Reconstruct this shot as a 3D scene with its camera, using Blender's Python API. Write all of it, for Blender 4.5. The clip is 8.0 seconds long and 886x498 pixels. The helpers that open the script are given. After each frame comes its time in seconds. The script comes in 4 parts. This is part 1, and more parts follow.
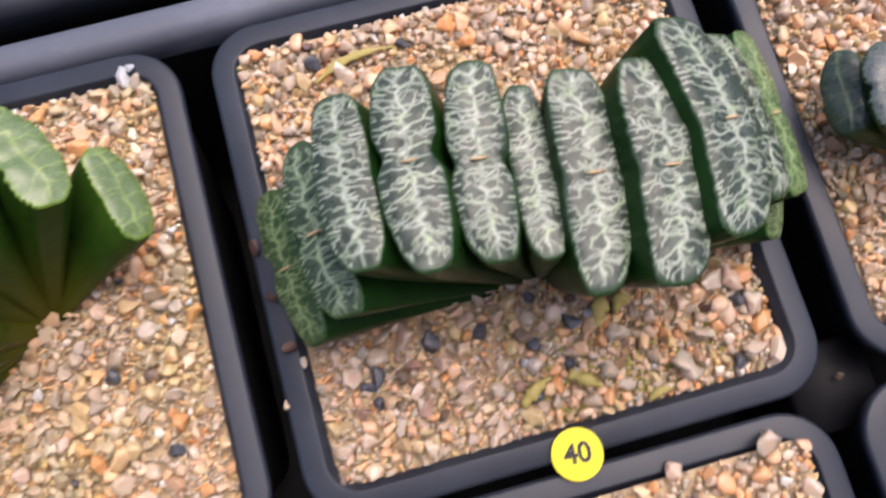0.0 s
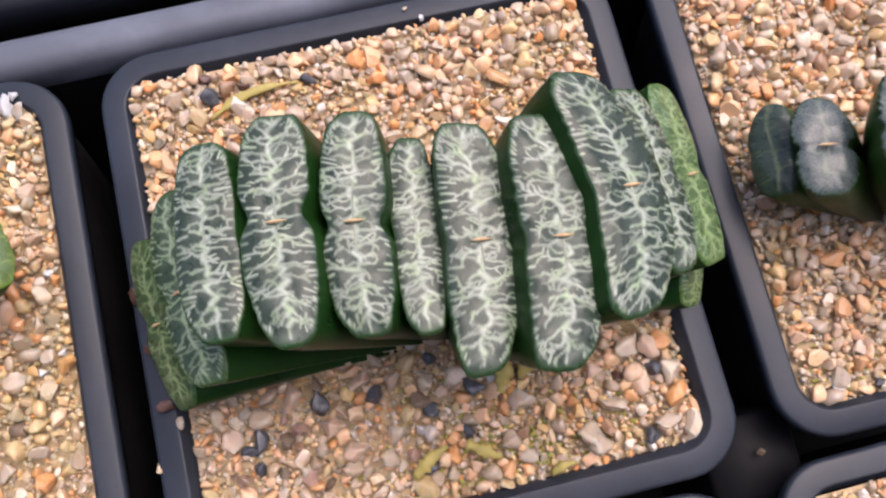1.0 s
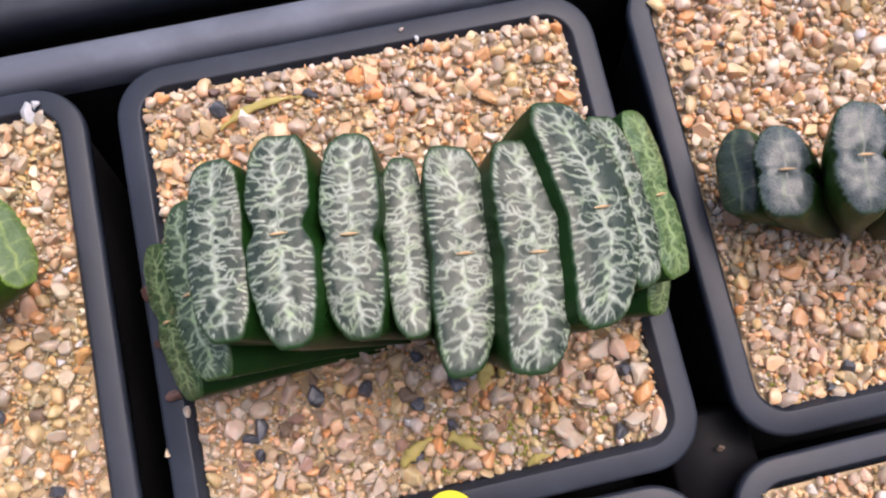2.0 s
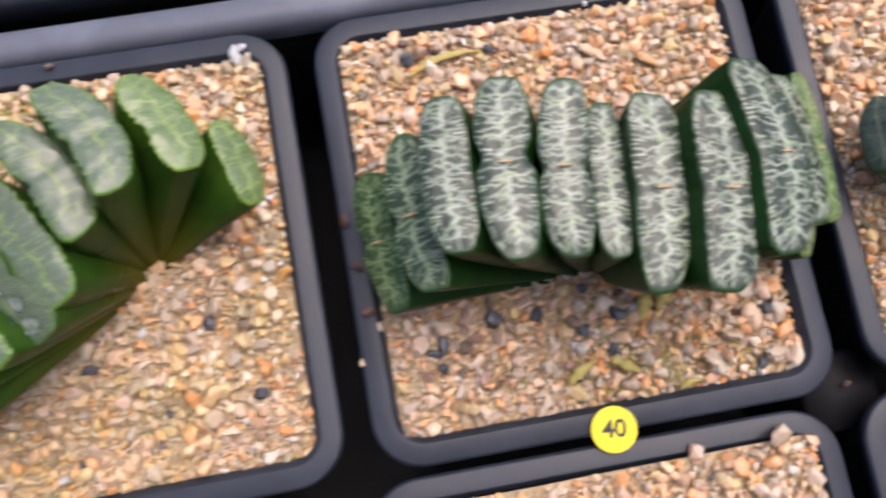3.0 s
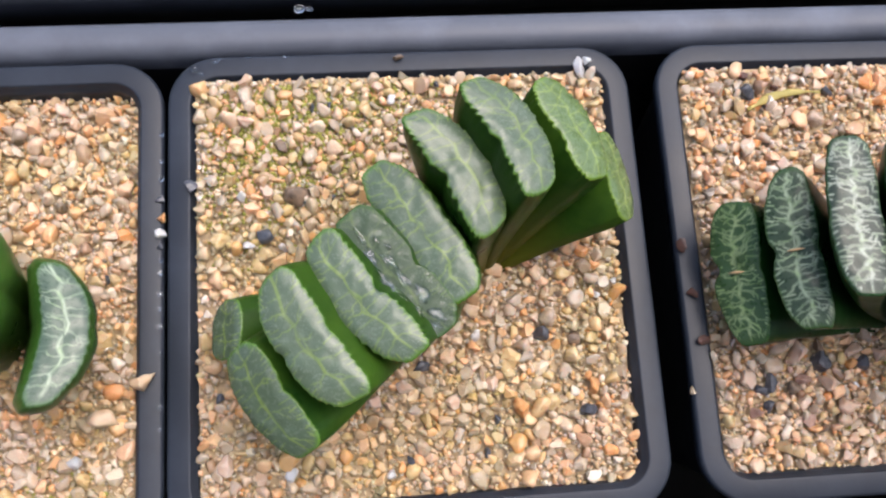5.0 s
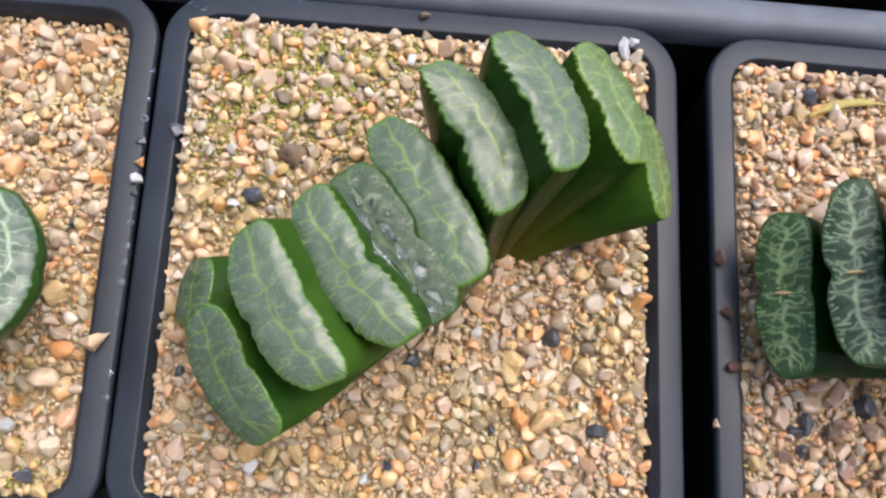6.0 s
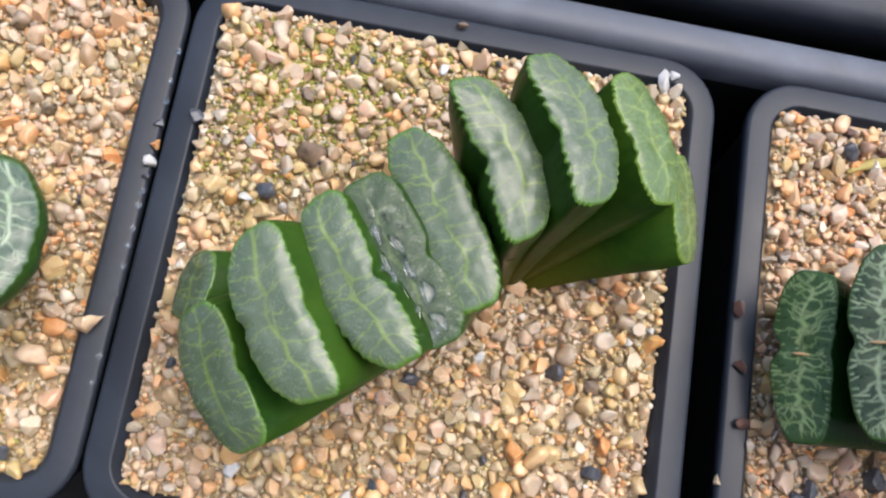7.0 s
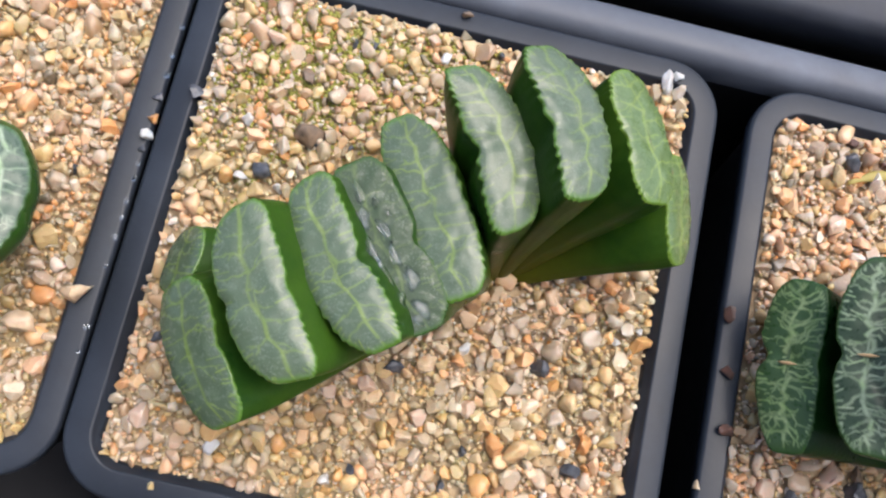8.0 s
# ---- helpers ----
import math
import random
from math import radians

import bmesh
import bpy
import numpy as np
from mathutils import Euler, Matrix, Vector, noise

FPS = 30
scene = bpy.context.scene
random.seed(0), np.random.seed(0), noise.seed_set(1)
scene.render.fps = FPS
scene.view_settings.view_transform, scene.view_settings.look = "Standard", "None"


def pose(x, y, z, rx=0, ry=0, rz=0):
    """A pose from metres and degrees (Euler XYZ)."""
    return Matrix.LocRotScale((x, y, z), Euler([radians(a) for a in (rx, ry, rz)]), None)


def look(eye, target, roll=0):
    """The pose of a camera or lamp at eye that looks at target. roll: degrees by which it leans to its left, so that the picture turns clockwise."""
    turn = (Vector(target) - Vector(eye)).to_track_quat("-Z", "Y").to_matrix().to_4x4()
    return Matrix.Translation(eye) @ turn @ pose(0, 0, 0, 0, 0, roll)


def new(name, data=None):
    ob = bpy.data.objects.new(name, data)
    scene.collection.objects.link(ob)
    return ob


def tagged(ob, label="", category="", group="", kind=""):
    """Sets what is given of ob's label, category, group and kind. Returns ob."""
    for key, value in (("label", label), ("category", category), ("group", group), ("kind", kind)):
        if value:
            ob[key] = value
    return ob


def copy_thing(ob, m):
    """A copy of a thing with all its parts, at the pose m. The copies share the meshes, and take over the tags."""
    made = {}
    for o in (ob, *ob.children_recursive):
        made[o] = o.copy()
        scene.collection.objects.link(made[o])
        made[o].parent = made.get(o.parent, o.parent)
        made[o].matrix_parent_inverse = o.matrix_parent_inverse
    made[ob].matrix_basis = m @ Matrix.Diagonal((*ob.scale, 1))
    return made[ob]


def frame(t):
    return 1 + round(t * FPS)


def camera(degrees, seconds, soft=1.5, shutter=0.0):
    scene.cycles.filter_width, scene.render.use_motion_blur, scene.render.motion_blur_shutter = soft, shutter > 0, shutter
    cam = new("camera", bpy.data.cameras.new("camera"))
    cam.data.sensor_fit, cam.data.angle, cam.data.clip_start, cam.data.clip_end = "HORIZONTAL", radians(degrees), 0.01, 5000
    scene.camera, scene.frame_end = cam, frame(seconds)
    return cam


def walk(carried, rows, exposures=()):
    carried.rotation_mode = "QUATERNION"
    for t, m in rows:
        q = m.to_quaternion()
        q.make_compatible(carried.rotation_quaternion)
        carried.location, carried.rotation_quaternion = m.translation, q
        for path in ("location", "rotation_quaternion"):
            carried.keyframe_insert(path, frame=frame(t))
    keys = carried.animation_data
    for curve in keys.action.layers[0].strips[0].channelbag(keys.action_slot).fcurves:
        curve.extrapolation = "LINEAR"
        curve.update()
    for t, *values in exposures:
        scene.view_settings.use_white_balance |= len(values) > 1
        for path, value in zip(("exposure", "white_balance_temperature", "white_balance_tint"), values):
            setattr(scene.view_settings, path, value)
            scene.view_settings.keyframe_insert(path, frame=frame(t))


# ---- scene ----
cam = camera(56.4, 8.0, soft=2.2, shutter=0.35)
METRES, EYE, TILT, LEAN, TURN = 0.18, 0.2295, -90.0, -4.3, 0.0
ROWS = [
    (0.0, 0.0, 0.0, 0.0, 3.44, 12.62, 15.58),
    (0.2, 0.0361, 0.0215, 0.0226, 3.34, 12.77, 15.15),
    (0.5, 0.0733, 0.0443, 0.0407, 3.15, 12.72, 14.5),
    (0.8, 0.0926, 0.0536, 0.0452, 2.95, 12.64, 14.06),
    (1.0, 0.1015, 0.0484, 0.0377, 2.89, 12.35, 13.81),
    (1.2, 0.1124, 0.0335, 0.0351, 2.81, 12.16, 13.57),
    (2.3, 0.1139, -0.0292, 0.0457, 2.24, 10.90, 12.19),
    (2.5, 0.0855, -0.0434, 0.0368, 2.02, 10.79, 11.77),
    (2.7, 0.0391, -0.0674, 0.0275, 1.99, 10.74, 11.19),
    (3.0, -0.0793, -0.0993, 0.0075, 1.56, 10.6, 10.32),
    (3.2, -0.1754, -0.1263, 0.0190, 1.38, 10.61, 9.65),
    (3.5, -0.3025, -0.1453, 0.0451, 0.91, 10.69, 8.74),
    (3.7, -0.3470, -0.1503, 0.0495, 0.72, 10.68, 8.14),
    (4.0, -0.3787, -0.1669, 0.0506, 0.62, 10.8, 7.24),
    (4.5, -0.4189, -0.1414, 0.0616, 0.45, 11.18, 5.74),
    (4.7, -0.4345, -0.1297, 0.0577, 0.37, 11.46, 5.03),
    (5.8, -0.4232, -0.0026, 0.0321, -0.15, 12.85, -1.25),
    (6.0, -0.4279, 0.0062, 0.0361, -0.31, 13.11, -2.69),
    (6.5, -0.4413, 0.0184, 0.0494, -0.6, 13.34, -6.24),
    (7.0, -0.4269, 0.0263, 0.0553, -0.75, 13.32, -9.15),
    (7.5, -0.4253, 0.031, 0.053, -0.7, 13.12, -11.17),
    (8.0, -0.4085, 0.0292, 0.0552, -0.66, 12.89, -12.36),
]
walk(cam, [(t, pose(0, 0, EYE, TILT, LEAN, TURN) @ pose(METRES * x, METRES * y, METRES * z, 90 + pitch, roll, yaw)) for t, x, y, z, yaw, pitch, roll in ROWS],
     exposures=((0.0, 0.82, 6450, 22), (3.0, 0.83, 6450, 21), (4.0, 0.84, 6350, 18), (6.0, 0.84, 6270, 12), (8.0, 0.85, 6250, 11)))

# ---- world, sun, exposure ----
world = bpy.data.worlds.new("sky")
scene.world = world
world.use_nodes = True
wn, wl = world.node_tree.nodes, world.node_tree.links
sky = wn.new("ShaderNodeTexSky")
sky.sky_type = "NISHITA"
sky.sun_disc = False
sky.sun_elevation, sky.sun_rotation = radians(68), radians(49)
sky.air_density, sky.dust_density = 1.0, 4.0
wl.new(sky.outputs[0], wn["Background"].inputs[0])
wn["Background"].inputs[1].default_value = 0.16
sun = new("sun", bpy.data.lights.new("sun", "SUN"))
sun.data.energy, sun.data.angle, sun.data.color = 1.0, radians(52), (1.0, 0.93, 0.84)
sun.matrix_world = look((0.40, 0.35, 1.30), (0, 0, 0))

# ---- materials ----


class Mat:
    """A small helper to wire a Principled material."""

    def __init__(self, name, rough=0.5, spec=0.5):
        self.m = bpy.data.materials.new(name)
        self.m.use_nodes = True
        self.t = self.m.node_tree
        self.b = self.t.nodes["Principled BSDF"]
        self.b.inputs["Roughness"].default_value = rough
        self.b.inputs["Specular IOR Level"].default_value = spec

    def node(self, kind, **props):
        n = self.t.nodes.new(kind)
        if "operation" in props:
            n.operation = props["operation"]
        if "use_clamp" in props:
            n.use_clamp = props["use_clamp"]
        if "data_type" in props:
            n.data_type, n.blend_type = props["data_type"], props["blend_type"]
        if "uv_map" in props:
            n.uv_map = props["uv_map"]
        if "feature" in props:
            n.feature, n.voronoi_dimensions = props["feature"], props["voronoi_dimensions"]
        return n

    def link(self, a, b):
        self.t.links.new(a, b)

    def coord(self, which="Object"):
        return self.node("ShaderNodeTexCoord").outputs[which]

    def noise(self, co, scale, detail=4.0, rough=0.55, dist=0.0):
        n = self.node("ShaderNodeTexNoise")
        self.link(co, n.inputs["Vector"])
        n.inputs["Scale"].default_value = scale
        n.inputs["Detail"].default_value = detail
        n.inputs["Roughness"].default_value = rough
        n.inputs["Distortion"].default_value = dist
        return n

    def ramp(self, fac, stops, mode="LINEAR"):
        r = self.node("ShaderNodeValToRGB")
        r.color_ramp.interpolation = mode
        e = r.color_ramp.elements
        while len(e) < len(stops):
            e.new(0.5)
        for el, (p, c) in zip(e, stops):
            el.position = p
            el.color = (*c, 1) if len(c) == 3 else c
        self.link(fac, r.inputs[0])
        return r.outputs[0]

    def math(self, op, a, b=None, clamp=False):
        n = self.node("ShaderNodeMath", operation=op, use_clamp=clamp)
        for i, v in enumerate((a, b)):
            if v is None:
                continue
            if isinstance(v, (int, float)):
                n.inputs[i].default_value = v
            else:
                self.link(v, n.inputs[i])
        return n.outputs[0]

    def mix(self, fac, a, b, blend="MIX"):
        n = self.node("ShaderNodeMix", data_type="RGBA", blend_type=blend)
        for i, v in ((0, fac), (6, a), (7, b)):
            if isinstance(v, (int, float)):
                n.inputs[i].default_value = v
            elif isinstance(v, tuple):
                n.inputs[i].default_value = (*v, 1)
            else:
                self.link(v, n.inputs[i])
        return n.outputs[2]

    def bump(self, height, strength=0.3, distance=0.001):
        n = self.node("ShaderNodeBump")
        n.inputs["Strength"].default_value = strength
        n.inputs["Distance"].default_value = distance
        self.link(height, n.inputs["Height"])
        self.link(n.outputs[0], self.b.inputs["Normal"])

    def base(self, c):
        if isinstance(c, tuple):
            self.b.inputs["Base Color"].default_value = (*c, 1)
        else:
            self.link(c, self.b.inputs["Base Color"])

    def rough(self, c):
        self.link(c, self.b.inputs["Roughness"])


def plastic(name, tone, rough0, rough1, shine=0.4):
    m = Mat(name, 0.4, shine)
    co = m.coord()
    n = m.noise(co, 60, 5, 0.6)
    f = m.noise(co, 900, 3, 0.6)
    dust = m.ramp(n.outputs[0], [(0.45, (0, 0, 0)), (0.75, (1, 1, 1))])
    m.base(m.mix(m.math("MULTIPLY", dust, 0.35), tone, tuple(2.6 * c for c in tone)))
    m.rough(m.ramp(n.outputs[0], [(0.3, (rough0,) * 3), (0.7, (rough1,) * 3)]))
    m.bump(f.outputs[0], 0.12, 0.0002)
    return m.m


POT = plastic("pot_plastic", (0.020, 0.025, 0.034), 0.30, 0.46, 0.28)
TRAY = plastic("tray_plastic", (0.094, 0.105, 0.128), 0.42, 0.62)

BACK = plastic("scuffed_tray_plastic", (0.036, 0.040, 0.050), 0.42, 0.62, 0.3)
# near-black copies of the tray and pot plastic: gap shade is in their colour
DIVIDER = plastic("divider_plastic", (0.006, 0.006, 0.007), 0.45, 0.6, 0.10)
BASIN = plastic("gap_shade_plastic", (0.006, 0.006, 0.007), 0.55, 0.75)


def gravel_material(name, algae, gold):
    m = Mat(name, 0.42, 0.5)
    geo = m.node("ShaderNodeNewGeometry")
    stops = [(0.0, (0.82, 0.60, 0.44)), (0.08, (0.82, 0.52, 0.31)), (0.17, (0.76, 0.62, 0.50)), (0.25, (0.78, 0.40, 0.18)),
             (0.32, (0.86, 0.69, 0.56)), (0.40, (0.82, 0.60, 0.39)), (0.48, (0.78, 0.55, 0.26)), (0.55, (0.73, 0.60, 0.48)),
             (0.62, (0.80, 0.49, 0.32)), (0.69, (0.82, 0.68, 0.54)), (0.76, (0.74, 0.57, 0.32)), (0.82, (0.76, 0.31, 0.09)),
             (0.865, (0.79, 0.69, 0.57)), (0.935, (0.32, 0.18, 0.12)), (0.958, (0.06, 0.06, 0.07)), (0.972, (0.80, 0.75, 0.70))]
    col = m.ramp(geo.outputs["Random Per Island"], stops, "CONSTANT")
    tone = m.math("FRACT", m.math("MULTIPLY", geo.outputs["Random Per Island"], 371.3))
    col = m.mix(1.0, col, m.ramp(tone, [(0.0, (0.66, 0.62, 0.60)), (0.2, (0.90, 0.88, 0.86)), (0.8, (0.96, 0.94, 0.92)), (1.0, (1.03, 1.01, 0.99))]), "MULTIPLY")
    co = m.coord()
    n = m.noise(co, 900, 4, 0.65)
    col = m.mix(m.math("MULTIPLY", n.outputs[0], 0.5), col, m.mix(0.35, col, (0.62, 0.44, 0.28)))
    w = m.noise(co, 2600, 3, 0.6)
    patch = m.noise(co, 420, 3, 0.6)
    col = m.mix(m.ramp(patch.outputs[0], [(0.38, (0, 0, 0)), (0.62, (0.5,) * 3)]), col, m.mix(0.35, col, (0.80, 0.58, 0.36)))
    speck = m.ramp(w.outputs[0], [(0.32, (1, 1, 1)), (0.42, (0, 0, 0))])
    col = m.mix(m.math("MULTIPLY", speck, 0.3), col, (0.30, 0.18, 0.11))
    alg = m.noise(co, 55, 4, 0.6)
    mask = m.ramp(alg.outputs[0], [(0.60 - 0.2 * algae, (0, 0, 0)), (0.76 - 0.2 * algae, (0.3, 0.3, 0.3))])
    col = m.mix(mask, col, (0.50, 0.44, 0.12))
    col = m.mix(gold, col, m.mix(0.5, col, (0.70, 0.57, 0.34)))
    m.base(col)
    m.rough(m.ramp(n.outputs[0], [(0.3, (0.06,) * 3), (0.7, (0.30,) * 3)]))
    m.bump(w.outputs[0], 0.3, 0.0003)
    clear = m.ramp(geo.outputs["Random Per Island"], [(0.0, (0.15,) * 3), (0.08, (0, 0, 0)), (0.17, (0.35,) * 3), (0.25, (0, 0, 0)), (0.32, (0.2,) * 3), (0.40, (0.1,) * 3), (0.55, (0.35,) * 3),
                                                          (0.62, (0, 0, 0)), (0.69, (0.2,) * 3), (0.82, (0, 0, 0)), (0.865, (0.35,) * 3), (0.925, (0, 0, 0))], "CONSTANT")
    m.link(clear, m.b.inputs["Transmission Weight"])
    m.b.inputs["Coat Weight"].default_value = 0.25
    m.b.inputs["Coat Roughness"].default_value = 0.08
    m.b.inputs["Subsurface Weight"].default_value = 0.5
    m.b.inputs["Subsurface Radius"].default_value = (1.0, 0.7, 0.5)
    m.b.inputs["Subsurface Scale"].default_value = 0.0007
    return m.m


GRAVEL = gravel_material("warm_gravel", 0.35, 0.15)
GOLDEN = gravel_material("golden_gravel", 0.8, 0.25)


def stone(name, tone, second, rough=0.45, clear=0.0):
    m = Mat(name, rough, 0.5)
    m.b.inputs["Transmission Weight"].default_value = 0.4 * clear
    m.b.inputs["Coat Weight"].default_value = 0.25
    m.b.inputs["Coat Roughness"].default_value = 0.10
    m.b.inputs["Subsurface Weight"].default_value = clear
    m.b.inputs["Subsurface Radius"].default_value = (1.0, 0.8, 0.65)
    m.b.inputs["Subsurface Scale"].default_value = 0.0012
    co = m.coord()
    n = m.noise(co, 700, 5, 0.65)
    w = m.noise(co, 2500, 3, 0.6)
    info = m.node("ShaderNodeObjectInfo")
    c = m.mix(m.ramp(n.outputs[0], [(0.35, (0, 0, 0)), (0.65, (1, 1, 1))]), tone, second)
    c = m.mix(m.math("MULTIPLY", info.outputs["Random"], 0.3), c, m.mix(0.5, c, second))
    m.base(c)
    m.bump(w.outputs[0], 0.4, 0.0003)
    return m.m


STONES = {
    "slate": (stone("slate_stone", (0.035, 0.04, 0.05), (0.10, 0.105, 0.12), 0.35), "dark blue-grey slate pebble"),
    "white": (stone("white_stone", (0.72, 0.71, 0.68), (0.56, 0.56, 0.55), 0.3, 0.4), "milky white quartz pebble"),
    "rust": (stone("rust_stone", (0.11, 0.045, 0.03), (0.055, 0.03, 0.02), 0.6), "rust-brown crumb of baked clay"),
    "pink": (stone("pink_stone", (0.78, 0.54, 0.39), (0.72, 0.56, 0.43), 0.3, 0.6), "pale pink feldspar pebble"),
    "quartz": (stone("quartz_stone", (0.70, 0.58, 0.45), (0.75, 0.64, 0.51), 0.2, 0.9), "greyish translucent quartz pebble"),
    "amber": (stone("amber_stone", (0.72, 0.50, 0.20), (0.74, 0.60, 0.36), 0.3, 0.5), "honey-yellow gravel pebble"),
    "umber": (stone("umber_stone", (0.13, 0.10, 0.075), (0.24, 0.16, 0.10), 0.6), "dark grey-brown gravel pebble"),
    "mauve": (stone("mauve_stone", (0.40, 0.24, 0.18), (0.50, 0.34, 0.27), 0.22, 0.4), "dull mauve quartz pebble"),
    "orange": (stone("orange_stone", (0.66, 0.27, 0.08), (0.72, 0.42, 0.19), 0.35, 0.3), "bright orange gravel pebble"),
    "cream": (stone("cream_stone", (0.80, 0.62, 0.42), (0.76, 0.54, 0.34), 0.35, 0.4), "cream and peach gravel pebble"),
}


def simple(name, a, b, scale, rough=0.5, bump=0.2):
    m = Mat(name, rough)
    n = m.noise(m.coord(), scale, 4)
    m.base(m.mix(n.outputs[0], a, b))
    m.bump(n.outputs[0], bump, 0.0003)
    return m.m


SOIL = simple("damp_sand", (0.32, 0.23, 0.12), (0.62, 0.47, 0.28), 1500, 0.7, 0.5)
UNSEEN_WALL = simple("unseen_wall_grey", (0.10, 0.10, 0.105), (0.14, 0.14, 0.14), 8, 0.8)
BENCH = simple("bench_sheet", (0.05, 0.05, 0.05), (0.09, 0.09, 0.085), 20, 0.6)
STRAW = simple("dry_leaf_strip", (0.52, 0.40, 0.12), (0.26, 0.23, 0.05), 500, 0.6, 0.6)
TIP = simple("dry_leaf_tip", (0.40, 0.22, 0.08), (0.62, 0.48, 0.28), 900, 0.6)
YELLOW = simple("yellow_paper", (0.86, 0.74, 0.005), (0.90, 0.79, 0.01), 500, 0.45, 0.05)
INK = simple("black_ink", (0.02, 0.02, 0.02), (0.03, 0.03, 0.03), 500, 0.6, 0.0)


def water():
    m = Mat("water", 0.03, 0.5)
    m.base((0.9, 0.95, 1.0))
    m.b.inputs["Transmission Weight"].default_value = 1.0
    m.b.inputs["IOR"].default_value = 1.33
    return m.m


WATER = water()


def leaf_side(name, deep, fresh, olive, shine):
    m = Mat(name, 0.32, shine)
    co = m.coord()
    n = m.noise(co, 90, 4, 0.6)
    f = m.noise(co, 1500, 3, 0.6)
    c = m.mix(m.ramp(n.outputs[0], [(0.35, (0, 0, 0)), (0.7, (1, 1, 1))]), deep, fresh)
    uv = m.node("ShaderNodeSeparateXYZ")
    m.link(m.coord("UV"), uv.inputs[0])
    foot = m.ramp(uv.outputs[1], [(0.35, (0, 0, 0)), (0.85, (1, 1, 1))])
    c = m.mix(m.math("MULTIPLY", foot, 0.7), c, olive)
    m.base(c)
    m.rough(m.ramp(n.outputs[0], [(0.3, (0.24,) * 3), (0.7, (0.46,) * 3)]))
    m.bump(f.outputs[0], 0.25, 0.0002)
    m.b.inputs["Subsurface Weight"].default_value = 0.12
    m.b.inputs["Subsurface Radius"].default_value = (0.5, 1.0, 0.15)
    m.b.inputs["Subsurface Scale"].default_value = 0.0025
    return m.m


def leaf_face(name, pane, vein, margin, milk=0.2, centre=0.3, dots=0.0, gloss=0.3, relief=0.35, wet=0.15, shine=0.5):
    """The windowed end of a leaf. UV "mm": along and across in millimetres; UV "edge": millimetres from the edge, strength of the vein."""
    m = Mat(name, gloss, shine)
    uv = m.node("ShaderNodeUVMap", uv_map="mm").outputs[0]
    edge = m.node("ShaderNodeSeparateXYZ")
    m.link(m.node("ShaderNodeUVMap", uv_map="edge").outputs[0], edge.inputs[0])
    sep = m.node("ShaderNodeSeparateXYZ")
    m.link(uv, sep.inputs[0])
    cloud = m.noise(uv, 0.8, 5, 0.7)
    gate = m.noise(uv, 0.30, 3)
    pane_c = m.mix(m.math("MULTIPLY", cloud.outputs[0], milk), pane, tuple(min(0.6, 2.2 * c + 0.05) for c in pane))
    # pale flecks painted into the pane colour in place of wet glints
    if wet > 0.3:
        glint_flecks = m.math("MULTIPLY", m.ramp(m.noise(uv, 3.4, 3, 0.6).outputs[0], [(0.55, (0, 0, 0)), (0.64, (1, 1, 1))]), m.ramp(m.noise(uv, 0.22, 2).outputs[0], [(0.40, (0, 0, 0)), (0.62, (0.25,) * 3)]))
        pane_c = m.mix(glint_flecks, pane_c, (0.36, 0.42, 0.36))
    mid = m.math("SUBTRACT", 1.0, m.math("DIVIDE", m.math("ABSOLUTE", sep.outputs[1]), 3.0), clamp=True)
    spread = m.ramp(gate.outputs[0], [(0.42, (0, 0, 0)), (0.68, (1, 1, 1))])
    pane_c = m.mix(m.math("MULTIPLY", m.math("MULTIPLY", mid, spread), centre), pane_c, vein)
    if dots:
        d = m.node("ShaderNodeTexVoronoi", feature="F1", voronoi_dimensions="2D")
        m.link(uv, d.inputs["Vector"])
        d.inputs["Scale"].default_value = 2.2
        pane_c = m.mix(m.math("MULTIPLY", m.ramp(d.outputs["Distance"], [(0.18, (1, 1, 1)), (0.34, (0, 0, 0))]), dots), pane_c, tuple(0.2 * c for c in pane))
    v = m.math("MULTIPLY", edge.outputs[1], m.ramp(cloud.outputs[0], [(0.25, (0.6,) * 3), (0.6, (1, 1, 1))]))
    green = m.mix(m.ramp(m.noise(uv, 0.45, 2).outputs[0], [(0.45, (0, 0, 0)), (0.7, (0.6,) * 3)]), vein, tuple(a * b for a, b in zip(vein, (0.72, 0.95, 0.5))))
    c = m.mix(v, pane_c, green)
    rim = m.math("ADD", edge.outputs[0], m.math("MULTIPLY", m.math("SUBTRACT", cloud.outputs[0], 0.5), 0.5))
    c = m.mix(m.ramp(rim, [(0.06, (1, 1, 1)), (0.46, (0, 0, 0))]), c, margin)
    m.base(c)
    m.rough(m.ramp(cloud.outputs[0], [(0.35, (gloss * 0.7,) * 3), (0.65, (gloss * 1.5,) * 3)]))
    fine = m.noise(uv, 1.1, 3, 0.55)
    m.bump(m.math("ADD", m.math("MULTIPLY", fine.outputs[0], 0.6), m.math("MULTIPLY", v, 0.4)), relief, 0.0002)
    m.b.inputs["Coat Weight"].default_value = wet
    m.b.inputs["Coat Roughness"].default_value = 0.06
    if wet > 0.3:
        film = m.noise(uv, 0.9 if wet < 0.6 else 1.3, 4, 0.65, 1.2)
        n = m.node("ShaderNodeBump")
        n.inputs["Strength"].default_value = wet
        n.inputs["Distance"].default_value = 0.0004
        m.link(m.ramp(film.outputs[0], [(0.42, (0, 0, 0)), (0.60, (1, 1, 1))]), n.inputs["Height"])
        m.link(n.outputs[0], m.b.inputs["Coat Normal"])
    return m.m


